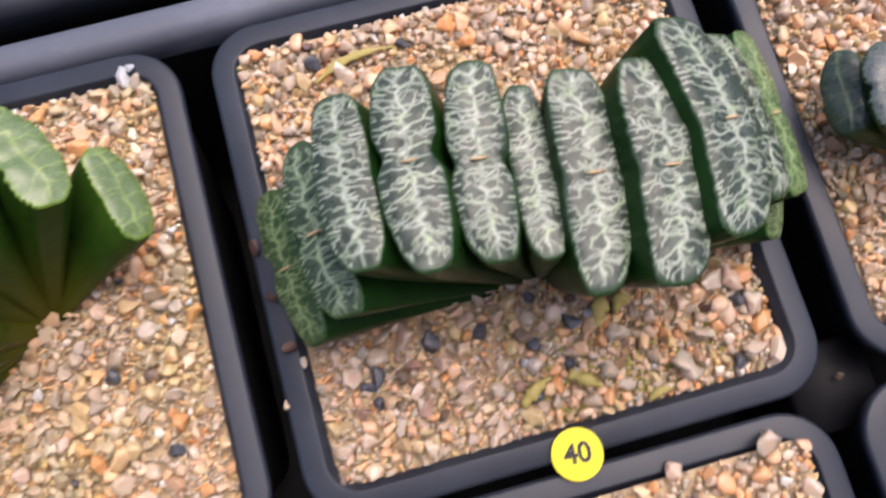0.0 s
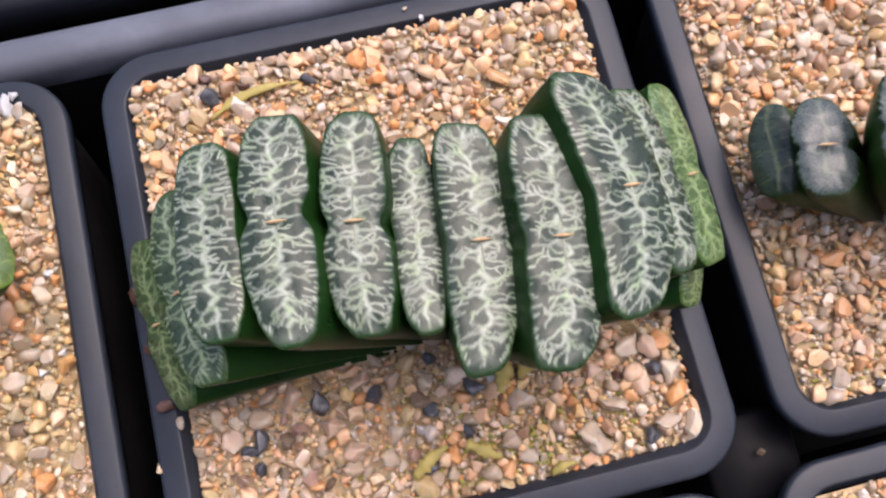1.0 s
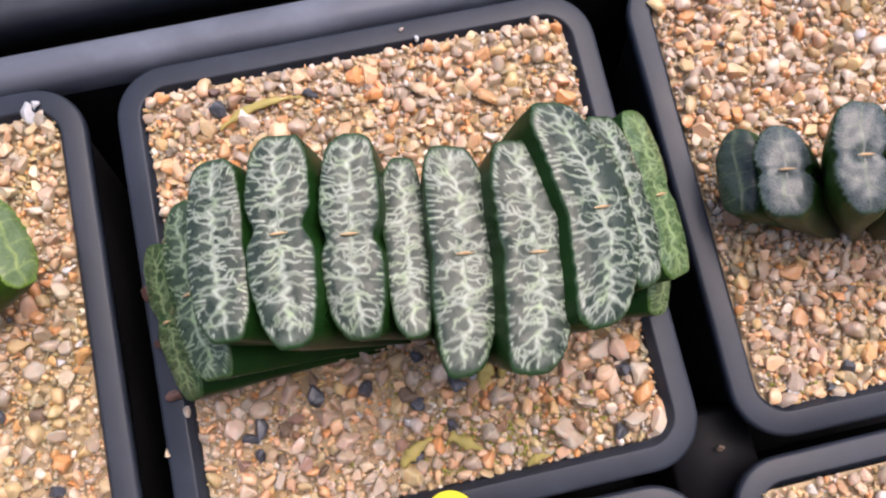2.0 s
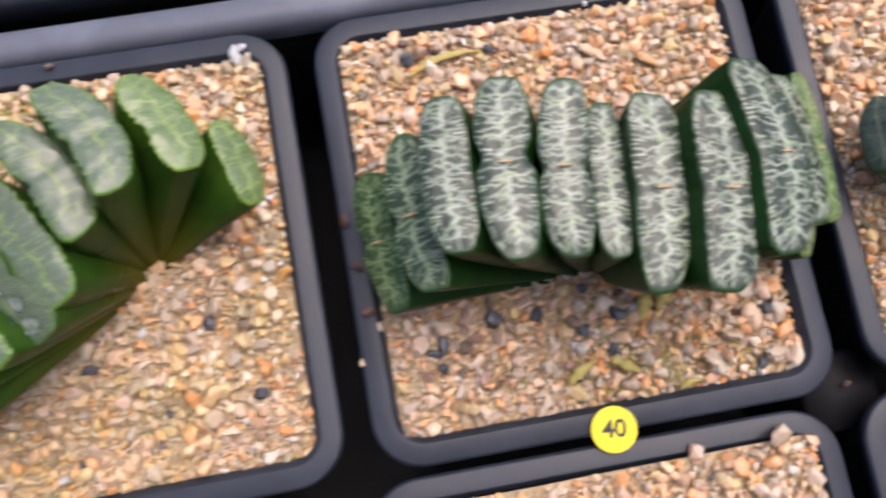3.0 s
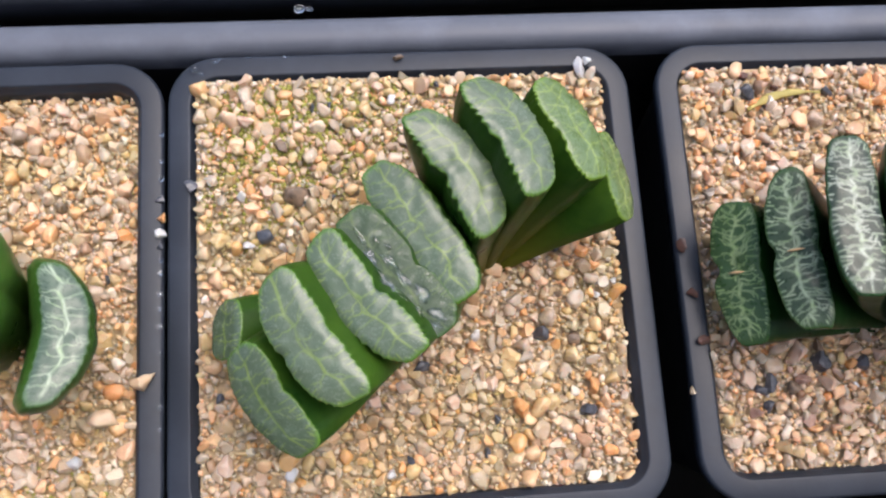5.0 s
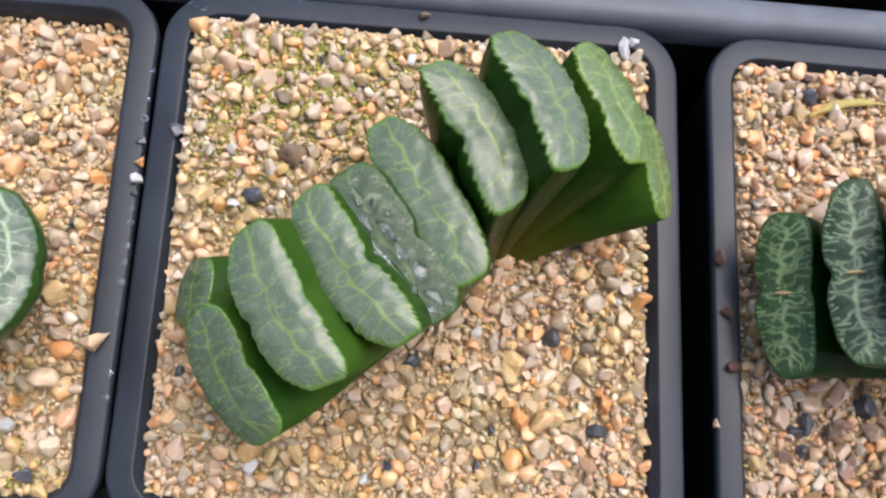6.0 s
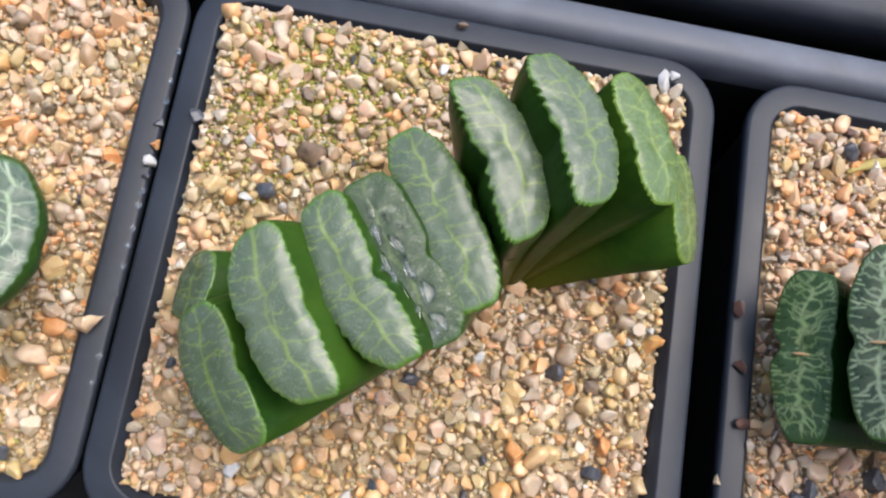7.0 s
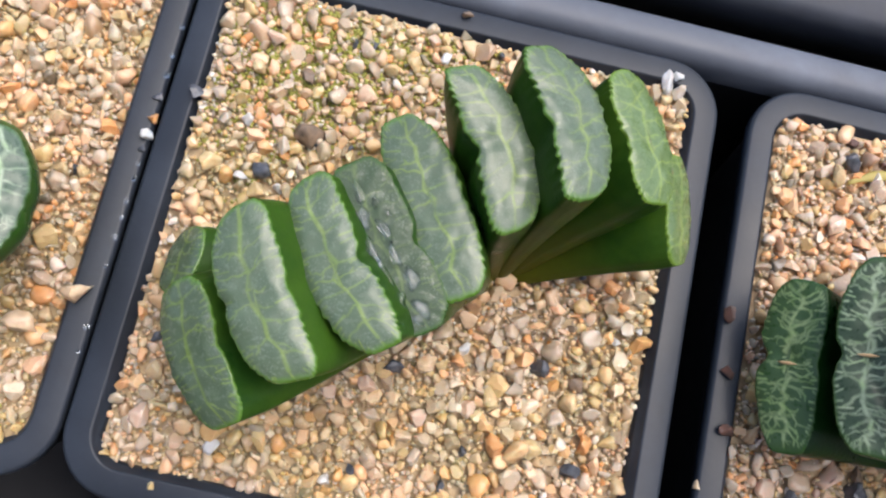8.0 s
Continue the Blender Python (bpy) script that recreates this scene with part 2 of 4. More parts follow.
SIDE_A = leaf_side("deep_green_leaf", (0.006, 0.028, 0.005), (0.011, 0.046, 0.008), (0.012, 0.040, 0.007), 0.12)
SIDE_C = leaf_side("taupe_green_leaf", (0.012, 0.045, 0.008), (0.030, 0.075, 0.016), (0.11, 0.095, 0.055), 0.15)
SIDE_L = leaf_side("grass_green_leaf", (0.022, 0.070, 0.010), (0.060, 0.130, 0.020), (0.05, 0.10, 0.015), 0.2)
SIDE_B = leaf_side("mid_green_leaf", (0.012, 0.044, 0.006), (0.038, 0.088, 0.009), (0.105, 0.088, 0.008), 0.08)
FACE_A = leaf_face("white_veined_window", (0.019, 0.034, 0.021), (0.39, 0.44, 0.35), (0.022, 0.058, 0.018), 0.08, 0.28, wet=0.12, shine=0.28)
FACE_A2 = leaf_face("green_veined_window", (0.024, 0.046, 0.023), (0.32, 0.40, 0.26), (0.036, 0.080, 0.022), 0.10, 0.2, wet=0.08, shine=0.25)
FACE_B = leaf_face("yellow_veined_window", (0.066, 0.100, 0.056), (0.28, 0.38, 0.06), (0.080, 0.175, 0.020), 0.22, 0.02, 0.0, 0.22, 0.15, 0.42, 0.4)
FACE_W = leaf_face("wet_window", (0.050, 0.078, 0.042), (0.17, 0.23, 0.08), (0.036, 0.090, 0.015), 0.05, 0.0, 0.0, 0.40, 0.5, 0.9, 0.15)
FACE_C = leaf_face("blue_grey_dotted_window", (0.055, 0.075, 0.072), (0.20, 0.24, 0.17), (0.022, 0.050, 0.022), 0.10, 0.05, 0.9, shine=0.4)
FACE_D = leaf_face("dark_blotched_window", (0.016, 0.030, 0.020), (0.16, 0.19, 0.11), (0.022, 0.048, 0.022), 0.10, 0.05, shine=0.3)
FACE_L = leaf_face("pale_veined_window", (0.050, 0.082, 0.050), (0.34, 0.42, 0.29), (0.07, 0.14, 0.05), 0.30, 0.2)
FACE_A3 = leaf_face("lime_veined_window", (0.050, 0.096, 0.030), (0.30, 0.40, 0.19), (0.06, 0.13, 0.025), 0.2, 0.25)
FACE_B2 = leaf_face("lime_window", (0.085, 0.138, 0.045), (0.38, 0.47, 0.12), (0.125, 0.220, 0.024), 0.2, 0.05, 0.0, 0.26, 0.6, 0.3, 0.4)
FACE_A4 = leaf_face("dim_veined_window", (0.032, 0.070, 0.026), (0.26, 0.35, 0.17), (0.030, 0.075, 0.020), 0.10, 0.1, wet=0.05, shine=0.25)
MOSS = simple("green_moss", (0.40, 0.36, 0.08), (0.20, 0.23, 0.035), 900, 0.7, 0.5)

# ---- mesh helpers ----


def part(name, bm, material, parent=None, label="", smooth=True):
    me = bpy.data.meshes.new(name)
    bmesh.ops.recalc_face_normals(bm, faces=bm.faces)
    bm.to_mesh(me)
    bm.free()
    me.materials.append(material)
    me.polygons.foreach_set("use_smooth", [smooth] * len(me.polygons))
    ob = new(name, me)
    if parent is not None:
        ob.parent = parent
    if label:
        tagged(ob, label)
    return ob


def loft(bm, rings, close_first=False, close_last=False):
    """Joins rings of points of equal length with quads. Returns the rings of vertices."""
    vr = [[bm.verts.new(p) for p in r] for r in rings]
    n = len(rings[0])
    for a, b in zip(vr, vr[1:]):
        for i in range(n):
            bm.faces.new((a[i], a[(i + 1) % n], b[(i + 1) % n], b[i]))
    if close_first:
        bm.faces.new(vr[0][::-1])
    if close_last:
        bm.faces.new(vr[-1])
    return vr


def rounded_square(half, radius, z, n=8, halfy=None):
    hy = half if halfy is None else halfy
    pts = []
    for k, (sx, sy) in enumerate(((1, 1), (-1, 1), (-1, -1), (1, -1))):
        for i in range(n + 1):
            a = math.pi / 2 * (k + i / n)
            pts.append((sx * (half - radius) + radius * math.cos(a), sy * (hy - radius) + radius * math.sin(a), z))
    return pts


def sphere_points(level):
    bm = bmesh.new()
    bmesh.ops.create_icosphere(bm, subdivisions=level, radius=1)
    v = np.array([p.co[:] for p in bm.verts])
    f = np.array([[p.index for p in q.verts] for q in bm.faces])
    bm.free()
    return v, f


BALL = {1: sphere_points(1), 2: sphere_points(2), 3: sphere_points(3)}
rng = np.random.default_rng(7)


def random_turn():
    q = rng.normal(size=4)
    w, x, y, z = q / np.linalg.norm(q)
    return np.array([[1 - 2 * (y * y + z * z), 2 * (x * y - z * w), 2 * (x * z + y * w)],
                     [2 * (x * y + z * w), 1 - 2 * (x * x + z * z), 2 * (y * z - x * w)],
                     [2 * (x * z - y * w), 2 * (y * z + x * w), 1 - 2 * (x * x + y * y)]])


def grit(level, cuts):
    """Points of one worn, faceted grain of radius about one, and its faces."""
    v, f = BALL[level]
    v = v * (1 + rng.normal(0, 0.03, (len(v), 1)))
    for _ in range(cuts):
        d = rng.normal(size=3)
        d /= np.linalg.norm(d)
        over = np.maximum(v @ d - rng.uniform(0.34, 0.72), 0)
        v = v - over[:, None] * d
    v = v * np.array([1.42, rng.uniform(1.05, 1.35), rng.uniform(0.95, 1.2)])
    return v @ random_turn().T, f


# ---- structure: bench and trays ----
RIM = 0.09
FLOOR = 0.018
bm = bmesh.new()
bmesh.ops.create_grid(bm, x_segments=2, y_segments=2, size=1.2)
bench = part("ground", bm, BENCH)
bench.location = (-0.05, 0.75, 0)
tagged(bench, "dark bench sheet under the plant trays", "bench", kind="structure")

# unseen wall, added to block southern sky and darken reflections on the front rims
bm = bmesh.new()
bmesh.ops.create_cube(bm, size=1)
bmesh.ops.scale(bm, vec=(2.4, 0.06, 1.1), verts=bm.verts)
wall = part("wall_south", bm, UNSEEN_WALL, smooth=False)
wall.location = (-0.05, -0.48, 0.55)
tagged(wall, "unseen dark grey wall added south of the bench to block skylight", "wall", kind="structure")


def tray(x0, x1, y0, y1, band, label, surface):
    """An open tray with a rolled flange round its upper edge."""
    thing = tagged(new("plant_tray"), label, "tray", "plant trays on the bench")
    cx, cy, hx, hy = (x0 + x1) / 2, (y0 + y1) / 2, (x1 - x0) / 2, (y1 - y0) / 2
    thing.location = (cx, cy, 0)

    def ring(inset, z, r):
        return rounded_square(hx - inset, r, z, 6, hy - inset)
    bm = bmesh.new()
    loft(bm, [ring(band + 0.004, FLOOR, 0.008), ring(band + 0.0012, FLOOR + 0.004, 0.010), ring(band, RIM - 0.006, 0.011)], close_first=True)
    loft(bm, [ring(band + 0.0045, FLOOR - 0.0015, 0.008), ring(band - 0.001, FLOOR + 0.001, 0.010), ring(band - 0.0012, RIM - 0.008, 0.012)], close_first=True)
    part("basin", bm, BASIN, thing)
    bm = bmesh.new()
    loft(bm, [ring(band, RIM - 0.0062, 0.011), ring(band - 0.0002, RIM - 0.0018, 0.011), ring(band - 0.0012, RIM - 0.0003, 0.012), ring(band - 0.0028, RIM + 0.0004, 0.013),
              ring(0.0022, RIM + 0.0001, 0.016), ring(0.0008, RIM - 0.0008, 0.017), ring(0, RIM - 0.0025, 0.018), ring(0, RIM - 0.011, 0.018), ring(0.0008, RIM - 0.011, 0.018), ring(0.0008, RIM - 0.003, 0.017)])
    part("flange", bm, surface, thing)
    return thing


front_tray = tray(-0.270, 0.262, -0.135, 0.0892, 0.0080, "black plastic carrying tray full of square pots", TRAY)
bm = bmesh.new()
loft(bm, [rounded_square(h, r, z) for h, r, z in ((0.0085, 0.003, -0.03), (0.0080, 0.003, -0.0012), (0.0074, 0.003, 0.0))], close_last=True)
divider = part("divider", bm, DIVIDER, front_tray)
divider.location = (0.0755, 0.0124, RIM - 0.0085)
back_tray = tray(-0.290, 0.300, 0.0, 0.22, 0.0120, "empty-looking black plastic tray behind the potted plants", BACK)
back_tray.location = (-0.01, 0.2060, -0.001)
back_tray.rotation_euler = (0, 0, radians(0.6))

# ---- pots ----


def plant_pot():
    thing = tagged(new("plant_pot"), "square black plastic plant pot with rounded rim corners", "plant pot", "square pots in the tray")
    bm = bmesh.new()
    prof = [(0.0383, 0.0042, -0.016), (0.0397, 0.0046, -0.0026), (0.0400, 0.0048, -0.0014), (0.0405, 0.0052, -0.0011), (0.0406, 0.0054, -0.0003), (0.0409, 0.0057, 0.0), (0.0411, 0.0058, 0.0),
            (0.0443, 0.0088, -0.0001), (0.0446, 0.0091, -0.0002), (0.0449, 0.0094, -0.0005), (0.0450, 0.0095, -0.0010), (0.0450, 0.0095, -0.0014), (0.0448, 0.0094, -0.0030),
            (0.0440, 0.0088, -0.0032), (0.0432, 0.0084, -0.0040)]
    loft(bm, [rounded_square(h, r, z) for h, r, z in prof])
    part("rim", bm, POT, thing)
    bm = bmesh.new()
    prof = [(0.0430, 0.0083, -0.0038), (0.0426, 0.0083, -0.012), (0.0375, 0.0075, -0.0700), (0.0365, 0.0068, -0.0715), (0.0352, 0.0060, -0.0715), (0.0352, 0.0060, -0.0700), (0.0352, 0.006, -0.0695)]
    loft(bm, [rounded_square(h, r, z) for h, r, z in prof], close_last=True)
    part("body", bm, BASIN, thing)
    return thing


# centre x, y, turn, height of the rim above the usual
POTS = {
    "left": (-0.1628, 0.0352, 0.2, -0.0004),
    "middle": (-0.0721, 0.0358, 0.0, 0.0),
    "right": (0.0233, 0.0354, -0.3, 0.0),
    "far_right": (0.1200, 0.0352, -0.8, 0.0),
    "front_middle": (-0.0765, -0.0565, 0.5, -0.001),
    "front_right": (0.0195, -0.0563, -0.5, -0.0005),
    "front_far_right": (0.1145, -0.0568, 0.0, -0.0005),
}
first_pot = plant_pot()
pots = {}
for key, (x, y, turn, dz) in POTS.items():
    m = pose(x, y, RIM + dz, 0, 0, turn)
    if not pots:
        first_pot.matrix_basis = m
        pots[key] = first_pot
    else:
        pots[key] = copy_thing(first_pot, m)

# ---- plants ----


def bezier(a, b, c, s):
    return a * (1 - s) ** 2 + 2 * b * s * (1 - s) + c * s * s


# how the veins of a leaf end run: step between branches in mm, half width in mm, strength, chance of a fork, strength of the fringe at the edge
VEINS_A = (1.15, 0.215, 1.0, 1.0, 1.0)
VEINS_A2 = (1.25, 0.20, 0.95, 0.9, 0.9)
VEINS_B = (3.1, 0.15, 0.54, 0.5, 0.55)
VEINS_C = (4.5, 0.20, 0.45, 0.2, 0.3)
VEINS_L = (2.2, 0.17, 1.0, 0.7, 0.3)


STYLES = {FACE_A.name: VEINS_A, FACE_A2.name: VEINS_A2, FACE_A3.name: VEINS_A2, FACE_A4.name: VEINS_A2, FACE_B.name: VEINS_B, FACE_W.name: VEINS_B, FACE_B2.name: VEINS_B, FACE_C.name: VEINS_C, FACE_D.name: VEINS_C, FACE_L.name: VEINS_L}


def veins(A, B, half, style):
    """Segments (x0, y0, x1, y1, half width, strength), in mm, of a branching net of veins on a leaf end."""
    step, width, strength, fork, fringe = style
    reach = (0.3, 0.85) if step < 2 else (0.4, 1.2)
    segs = []

    def run(x, y, ang, length, w, st, depth):
        n = max(2, int(length / 0.45))
        phase, sway = random.uniform(0, 6), random.uniform(0.1, 0.45)
        for i in range(n):
            go = ang + sway * math.sin(1.5 * i + phase) + random.gauss(0, 0.12)
            x1, y1 = x + math.cos(go) * length / n, y + math.sin(go) * length / n
            if abs(x1) > 0.97 * A or abs(y1) > 0.92 * half(x1):
                return
            segs.append((x, y, x1, y1, w * (1 - 0.55 * i / n) * random.uniform(0.75, 1.2), st * (1 - 0.25 * i / n)))
            x, y = x1, y1
            if depth < 2 and i > 0 and random.random() < fork * (2.6 if i > n * 0.5 else 1.2) / n:
                run(x, y, ang + random.choice((-1, 1)) * random.uniform(0.5, 0.95), max(0.7, length * random.uniform(0.25, 0.5)), w * 0.85, st * 0.9, depth + 1)
    x, y = -0.86 * A, 0.0
    side = 1
    while x < 0.86 * A:
        x1 = x + random.uniform(0.5, 0.8) * step
        y1 = 0.16 * B * random.uniform(-1, 1)
        segs.append((x, y, x1, y1, width * random.uniform(1.0, 1.9), strength * random.choice((0.6, 0.9, 1.0, 1.0))))
        for sd in ((side, -side) if random.random() < 0.65 else (side,)):
            slant = 0.9 * x1 / A * abs(x1 / A) + random.gauss(0, 0.28)
            run(x1, y1, sd * (math.pi / 2 - slant), half(x1) * random.uniform(*reach), width * random.uniform(0.7, 1.3), strength * random.uniform(0.5, 1.0), 0)
        side = -side
        x, y = x1, y1
    n = int(2 * (A + B) / (0.42 if step < 2 else 0.55))
    for i in range(n):
        th = 2 * math.pi * (i + random.uniform(-0.3, 0.3)) / n
        ex = A * math.copysign(abs(math.cos(th)) ** 0.8, math.cos(th))
        ey = half(ex) * math.copysign(1, math.sin(th)) if abs(ex) < 0.97 * A else 0
        f0 = 0.94
        inner = abs(ex) < 0.72 * A
        k = 0.12 if inner else 0.75
        f1 = f0 - random.choice((0.5, 0.8, 1.2, 1.9) if inner else (0.3, 0.5, 0.8)) * random.uniform(0.8, 1.2) / max(0.5, abs(ey) if inner else math.hypot(0.75 * ex, ey))
        segs.append((ex * (1 - k + k * f0), ey * f0, ex * (1 - k + k * f1) + random.gauss(0, 0.2), ey * f1, width * random.uniform(0.55, 0.9), fringe * random.uniform(0.4, 1.0)))
    return segs


def vein_strength(pts, segs):
    out = np.zeros(len(pts))
    for x0, y0, x1, y1, w, st in segs:
        d = np.array([x1 - x0, y1 - y0])
        k = np.clip(((pts - (x0, y0)) @ d) / max(1e-9, d @ d), 0, 1)
        dist = np.hypot(pts[:, 0] - x0 - k * d[0], pts[:, 1] - y0 - k * d[1])
        out = np.maximum(out, st * np.clip(1.35 - 0.9 * dist / w, 0, 1))
    return out


def leaf(parent, spec, root, side, face, look_of, style):
    """One truncated leaf: a fleshy body that rises from the shared root to a flat windowed end.
    spec: centre of the end x, y, z, its length, its width, direction of its length in degrees, lean across, bow (part of the half width), pitch along."""
    x, y, z, length, width, heading, lean, bow, pitch = spec
    teeth, waist_l, waist_r, margin, dome, square = look_of
    rx, ry, rz, spread, keep = root
    a, t, p = radians(heading), radians(lean), radians(pitch)
    up = Vector((0, 0, 1))
    level_along = Vector((math.cos(a), math.sin(a), 0))
    cross0 = Vector((math.sin(a), -math.cos(a), 0))
    along = level_along * math.cos(p) + up * math.sin(p)
    rise = up * math.cos(p) - level_along * math.sin(p)
    normal = (rise * math.cos(t) - cross0 * math.sin(t)).normalized()
    cross = (cross0 * math.cos(t) + rise * math.sin(t)).normalized()
    centre = Vector((x, y, z))
    n, A, B = 480, length / 2, width / 2
    ph = random.uniform(0, 6)
    notch = random.uniform(-0.08, 0.10)

    def bend(px):
        return bow * B * (0.5 - min(1.2, (px / A) ** 2))

    def waist(px):
        return math.exp(-((px / A - notch) / 0.13) ** 2)
    outline, smooth = [], []
    for i in range(n):
        th = 2 * math.pi * i / n
        c, s = math.cos(th), math.sin(th)
        px = A * math.copysign(abs(c) ** 0.80, c)
        py = B * math.copysign(abs(s) ** square, s)
        py *= 1 - (waist_r if s > 0 else waist_l) * waist(px)
        wave = 1 + 0.020 * math.sin(3 * th + ph) + 0.014 * math.sin(5 * th + 2 * ph) + 0.008 * math.sin(11 * th + 3 * ph)
        beat = math.pi * i / 12 + 0.5 * math.sin(9 * th + ph) + 0.4 * math.sin(4 * th)
        tooth = 1 - teeth * (1 - 0.75 * (px / A) ** 4) * abs(math.cos(beat)) ** 1.5 * (0.65 + 0.35 * math.sin(7 * th + ph))
        outline.append((px * wave * (1 - (1 - tooth) * 0.35), py * wave * tooth))
        if i % 3 == 0:
            smooth.append((px * wave * (1 - teeth * 0.1), py * wave * (1 - teeth * 0.3)))

    def half(u):
        return 1000 * B * max(0.0, 1 - abs(u / 1000 / A) ** 3.2) ** 0.36 * (1 - max(waist_l, waist_r) * waist(u / 1000))

    def place(px, py, h, o=centre, u=along, v=cross, w=normal):
        return o + u * px + v * (py + bend(px)) + w * h
    # the windowed end
    steps = [1.0, 0.98, 0.955] + [0.93 - 0.024 * k for k in range(38)]
    seed_u = random.uniform(0, 60)
    full = [tuple(u + (i % 3) / 3 * (v - u) for u, v in zip(smooth[i // 3], smooth[(i // 3 + 1) % len(smooth)])) for i in range(n)]
    flat = []
    for q in steps:
        k = max(0.0, (q - 0.90) / 0.10)
        flat += [((px + k * (ox - px)) * (0.25 + 0.75 * q) * 1000, (py + k * (oy - py)) * q * 1000) for (px, py), (ox, oy) in zip(full, outline)]
    flat = np.array(flat)
    strength = vein_strength(flat, veins(1000 * A, 1000 * B, half, style))
    verts = []
    for j, q in enumerate(steps):
        for i in range(n):
            u, v = flat[j * n + i]
            furrow = 0.0004 * waist(u / 1000) * max(waist_l, waist_r) / 0.25
            h = dome * (1 - q ** 4) - furrow * (1 - q) - (0.0003 if j == 0 else 0) + 0.00016 * noise.noise((u * 0.5 + ph, v * 0.5, ph)) + 0.00003 * strength[j * n + i]
            verts.append(place(u / 1000, v / 1000, h))
    faces = [(j * n + i, j * n + (i + 1) % n, (j + 1) * n + (i + 1) % n, (j + 1) * n + i) for j in range(len(steps) - 1) for i in range(n)]
    faces.append(tuple((len(steps) - 1) * n + i for i in range(n)))
    me = bpy.data.meshes.new("leaf_window")
    me.from_pydata(verts, [], faces)
    ids = np.zeros(len(me.loops), dtype=np.int32)
    me.loops.foreach_get("vertex_index", ids)
    edge_mm = np.repeat((1 - np.array(steps)) * B * 1000, n)
    for uv_name, data in (("mm", flat + (seed_u, 0)), ("edge", np.stack([edge_mm, strength], 1))):
        me.uv_layers.new(name=uv_name).data.foreach_set("uv", data[ids].astype(np.float32).ravel())
    me.materials.append(face)
    me.polygons.foreach_set("use_smooth", [True] * len(me.polygons))
    # the body: the near edges of all leaves run together at the root, and each leaf thins to a keel towards it
    sb = bmesh.new()
    uv = sb.loops.layers.uv.new("UV")
    near = centre - along * A
    foot = Vector((rx + spread * (near.x - rx), ry + spread * (near.y - ry), rz)) + level_along * A * keep
    bend_at = centre.lerp(foot, 0.35) - normal * (centre - foot).length * 0.16
    rows, m = [], 16
    for j in range(m + 1):
        s = (j / m) ** 1.2
        o = bezier(centre, bend_at, foot, s)
        nn = normal.lerp(up, s).normalized()
        uu = along.lerp(level_along, s).normalized()
        vv = (cross - nn * cross.dot(nn)).normalized()
        grow = margin * math.sin(min(1, s * 6) * math.pi / 2)
        fl = 1 - (1 - keep) * s
        ft = 1 + 0.04 * math.sin(math.pi * min(1, 1.4 * s)) - 0.25 * s
        ring = outline[::3] if j == 0 else smooth
        rows.append([place(px * fl * (1 + grow / A), py * ft * (1 - 0.55 * s * min(1, (px / A) ** 2)) * (1 + grow / B), -0.0003 if j == 0 else 0, o, uu, vv, nn) for px, py in ring])
    made = loft(sb, rows, close_last=True)
    index = {v: (i / len(smooth), j / m) for j, row in enumerate(made) for i, v in enumerate(row)}
    for f in sb.faces:
        for lp in f.loops:
            lp[uv].uv = index[lp.vert]
    body = part("leaf", sb, side, parent)
    window = new("leaf_window", me)
    window.parent = body
    return body, centre + normal * dome + cross * bend(0), cross, normal


def dry_tip(body, at, cross, normal, length):
    bm = bmesh.new()
    rings = []
    for s, r in ((-0.5, 0.00004), (-0.25, 0.00022), (0.1, 0.00026), (0.5, 0.00005)):
        o = at + cross * s * length + normal * (0.0001 + 0.0002 * (s + 0.5))
        u = normal.cross(cross)
        rings.append([o + (u * math.cos(k) + normal * math.sin(k)) * r for k in (0, 1.05, 2.09, 3.14, 4.19, 5.24)])
    loft(bm, rings, True, True)
    part("dry_tip", bm, TIP, body, "withered brown leaf tip")


def plant(label, leaves, root, side, faces, looks, tips=()):
    thing = tagged(new("window_haworthia"), label, "succulent plant", "potted succulents")
    for i, spec in enumerate(leaves):
        body, at, cross, normal = leaf(thing, spec, root, side, faces[i], looks[i], STYLES[faces[i].name])
        if i in tips:
            dry_tip(body, at, cross, normal, 0.0028)
    return thing


# for each leaf the shape of its end: depth of the teeth, of the waist on either side, how far the body stands out, dome, roundness
LEAVES_A = [
    (-0.0146, 0.0314, 0.1009, 0.0258, 0.0094, 94, 45, -0.21, 8),
    (-0.0081, 0.0332, 0.1100, 0.0278, 0.0086, 93, 24, -0.24, 1),
    (-0.0020, 0.0370, 0.1186, 0.0274, 0.0088, 86, 6, -0.20, -5),
    (0.0073, 0.0366, 0.1203, 0.0314, 0.0098, 84, 0, -0.14, -4),
    (0.0171, 0.0348, 0.1191, 0.0301, 0.0092, 82, -2, -0.25, 2),
    (0.0243, 0.0324, 0.1162, 0.0278, 0.0068, 83, -4, -0.11, -5),
    (0.0311, 0.0289, 0.1186, 0.0338, 0.0099, 82, -5, 0.31, 0),
    (0.0406, 0.0264, 0.1217, 0.0334, 0.0108, 82, -10, 0.35, 0),
    (0.0497, 0.0306, 0.1223, 0.0330, 0.0121, 90, -22, 0.68, 1),
    (0.0576, 0.0327, 0.1158, 0.0270, 0.0090, 92, -31, 0.30, 1),
    (0.0648, 0.0334, 0.1084, 0.0276, 0.0096, 94, -38, 0.10, 9),
    (0.0650, 0.0206, 0.0980, 0.0110, 0.0071, 70, -46, 0.0, 8),
]
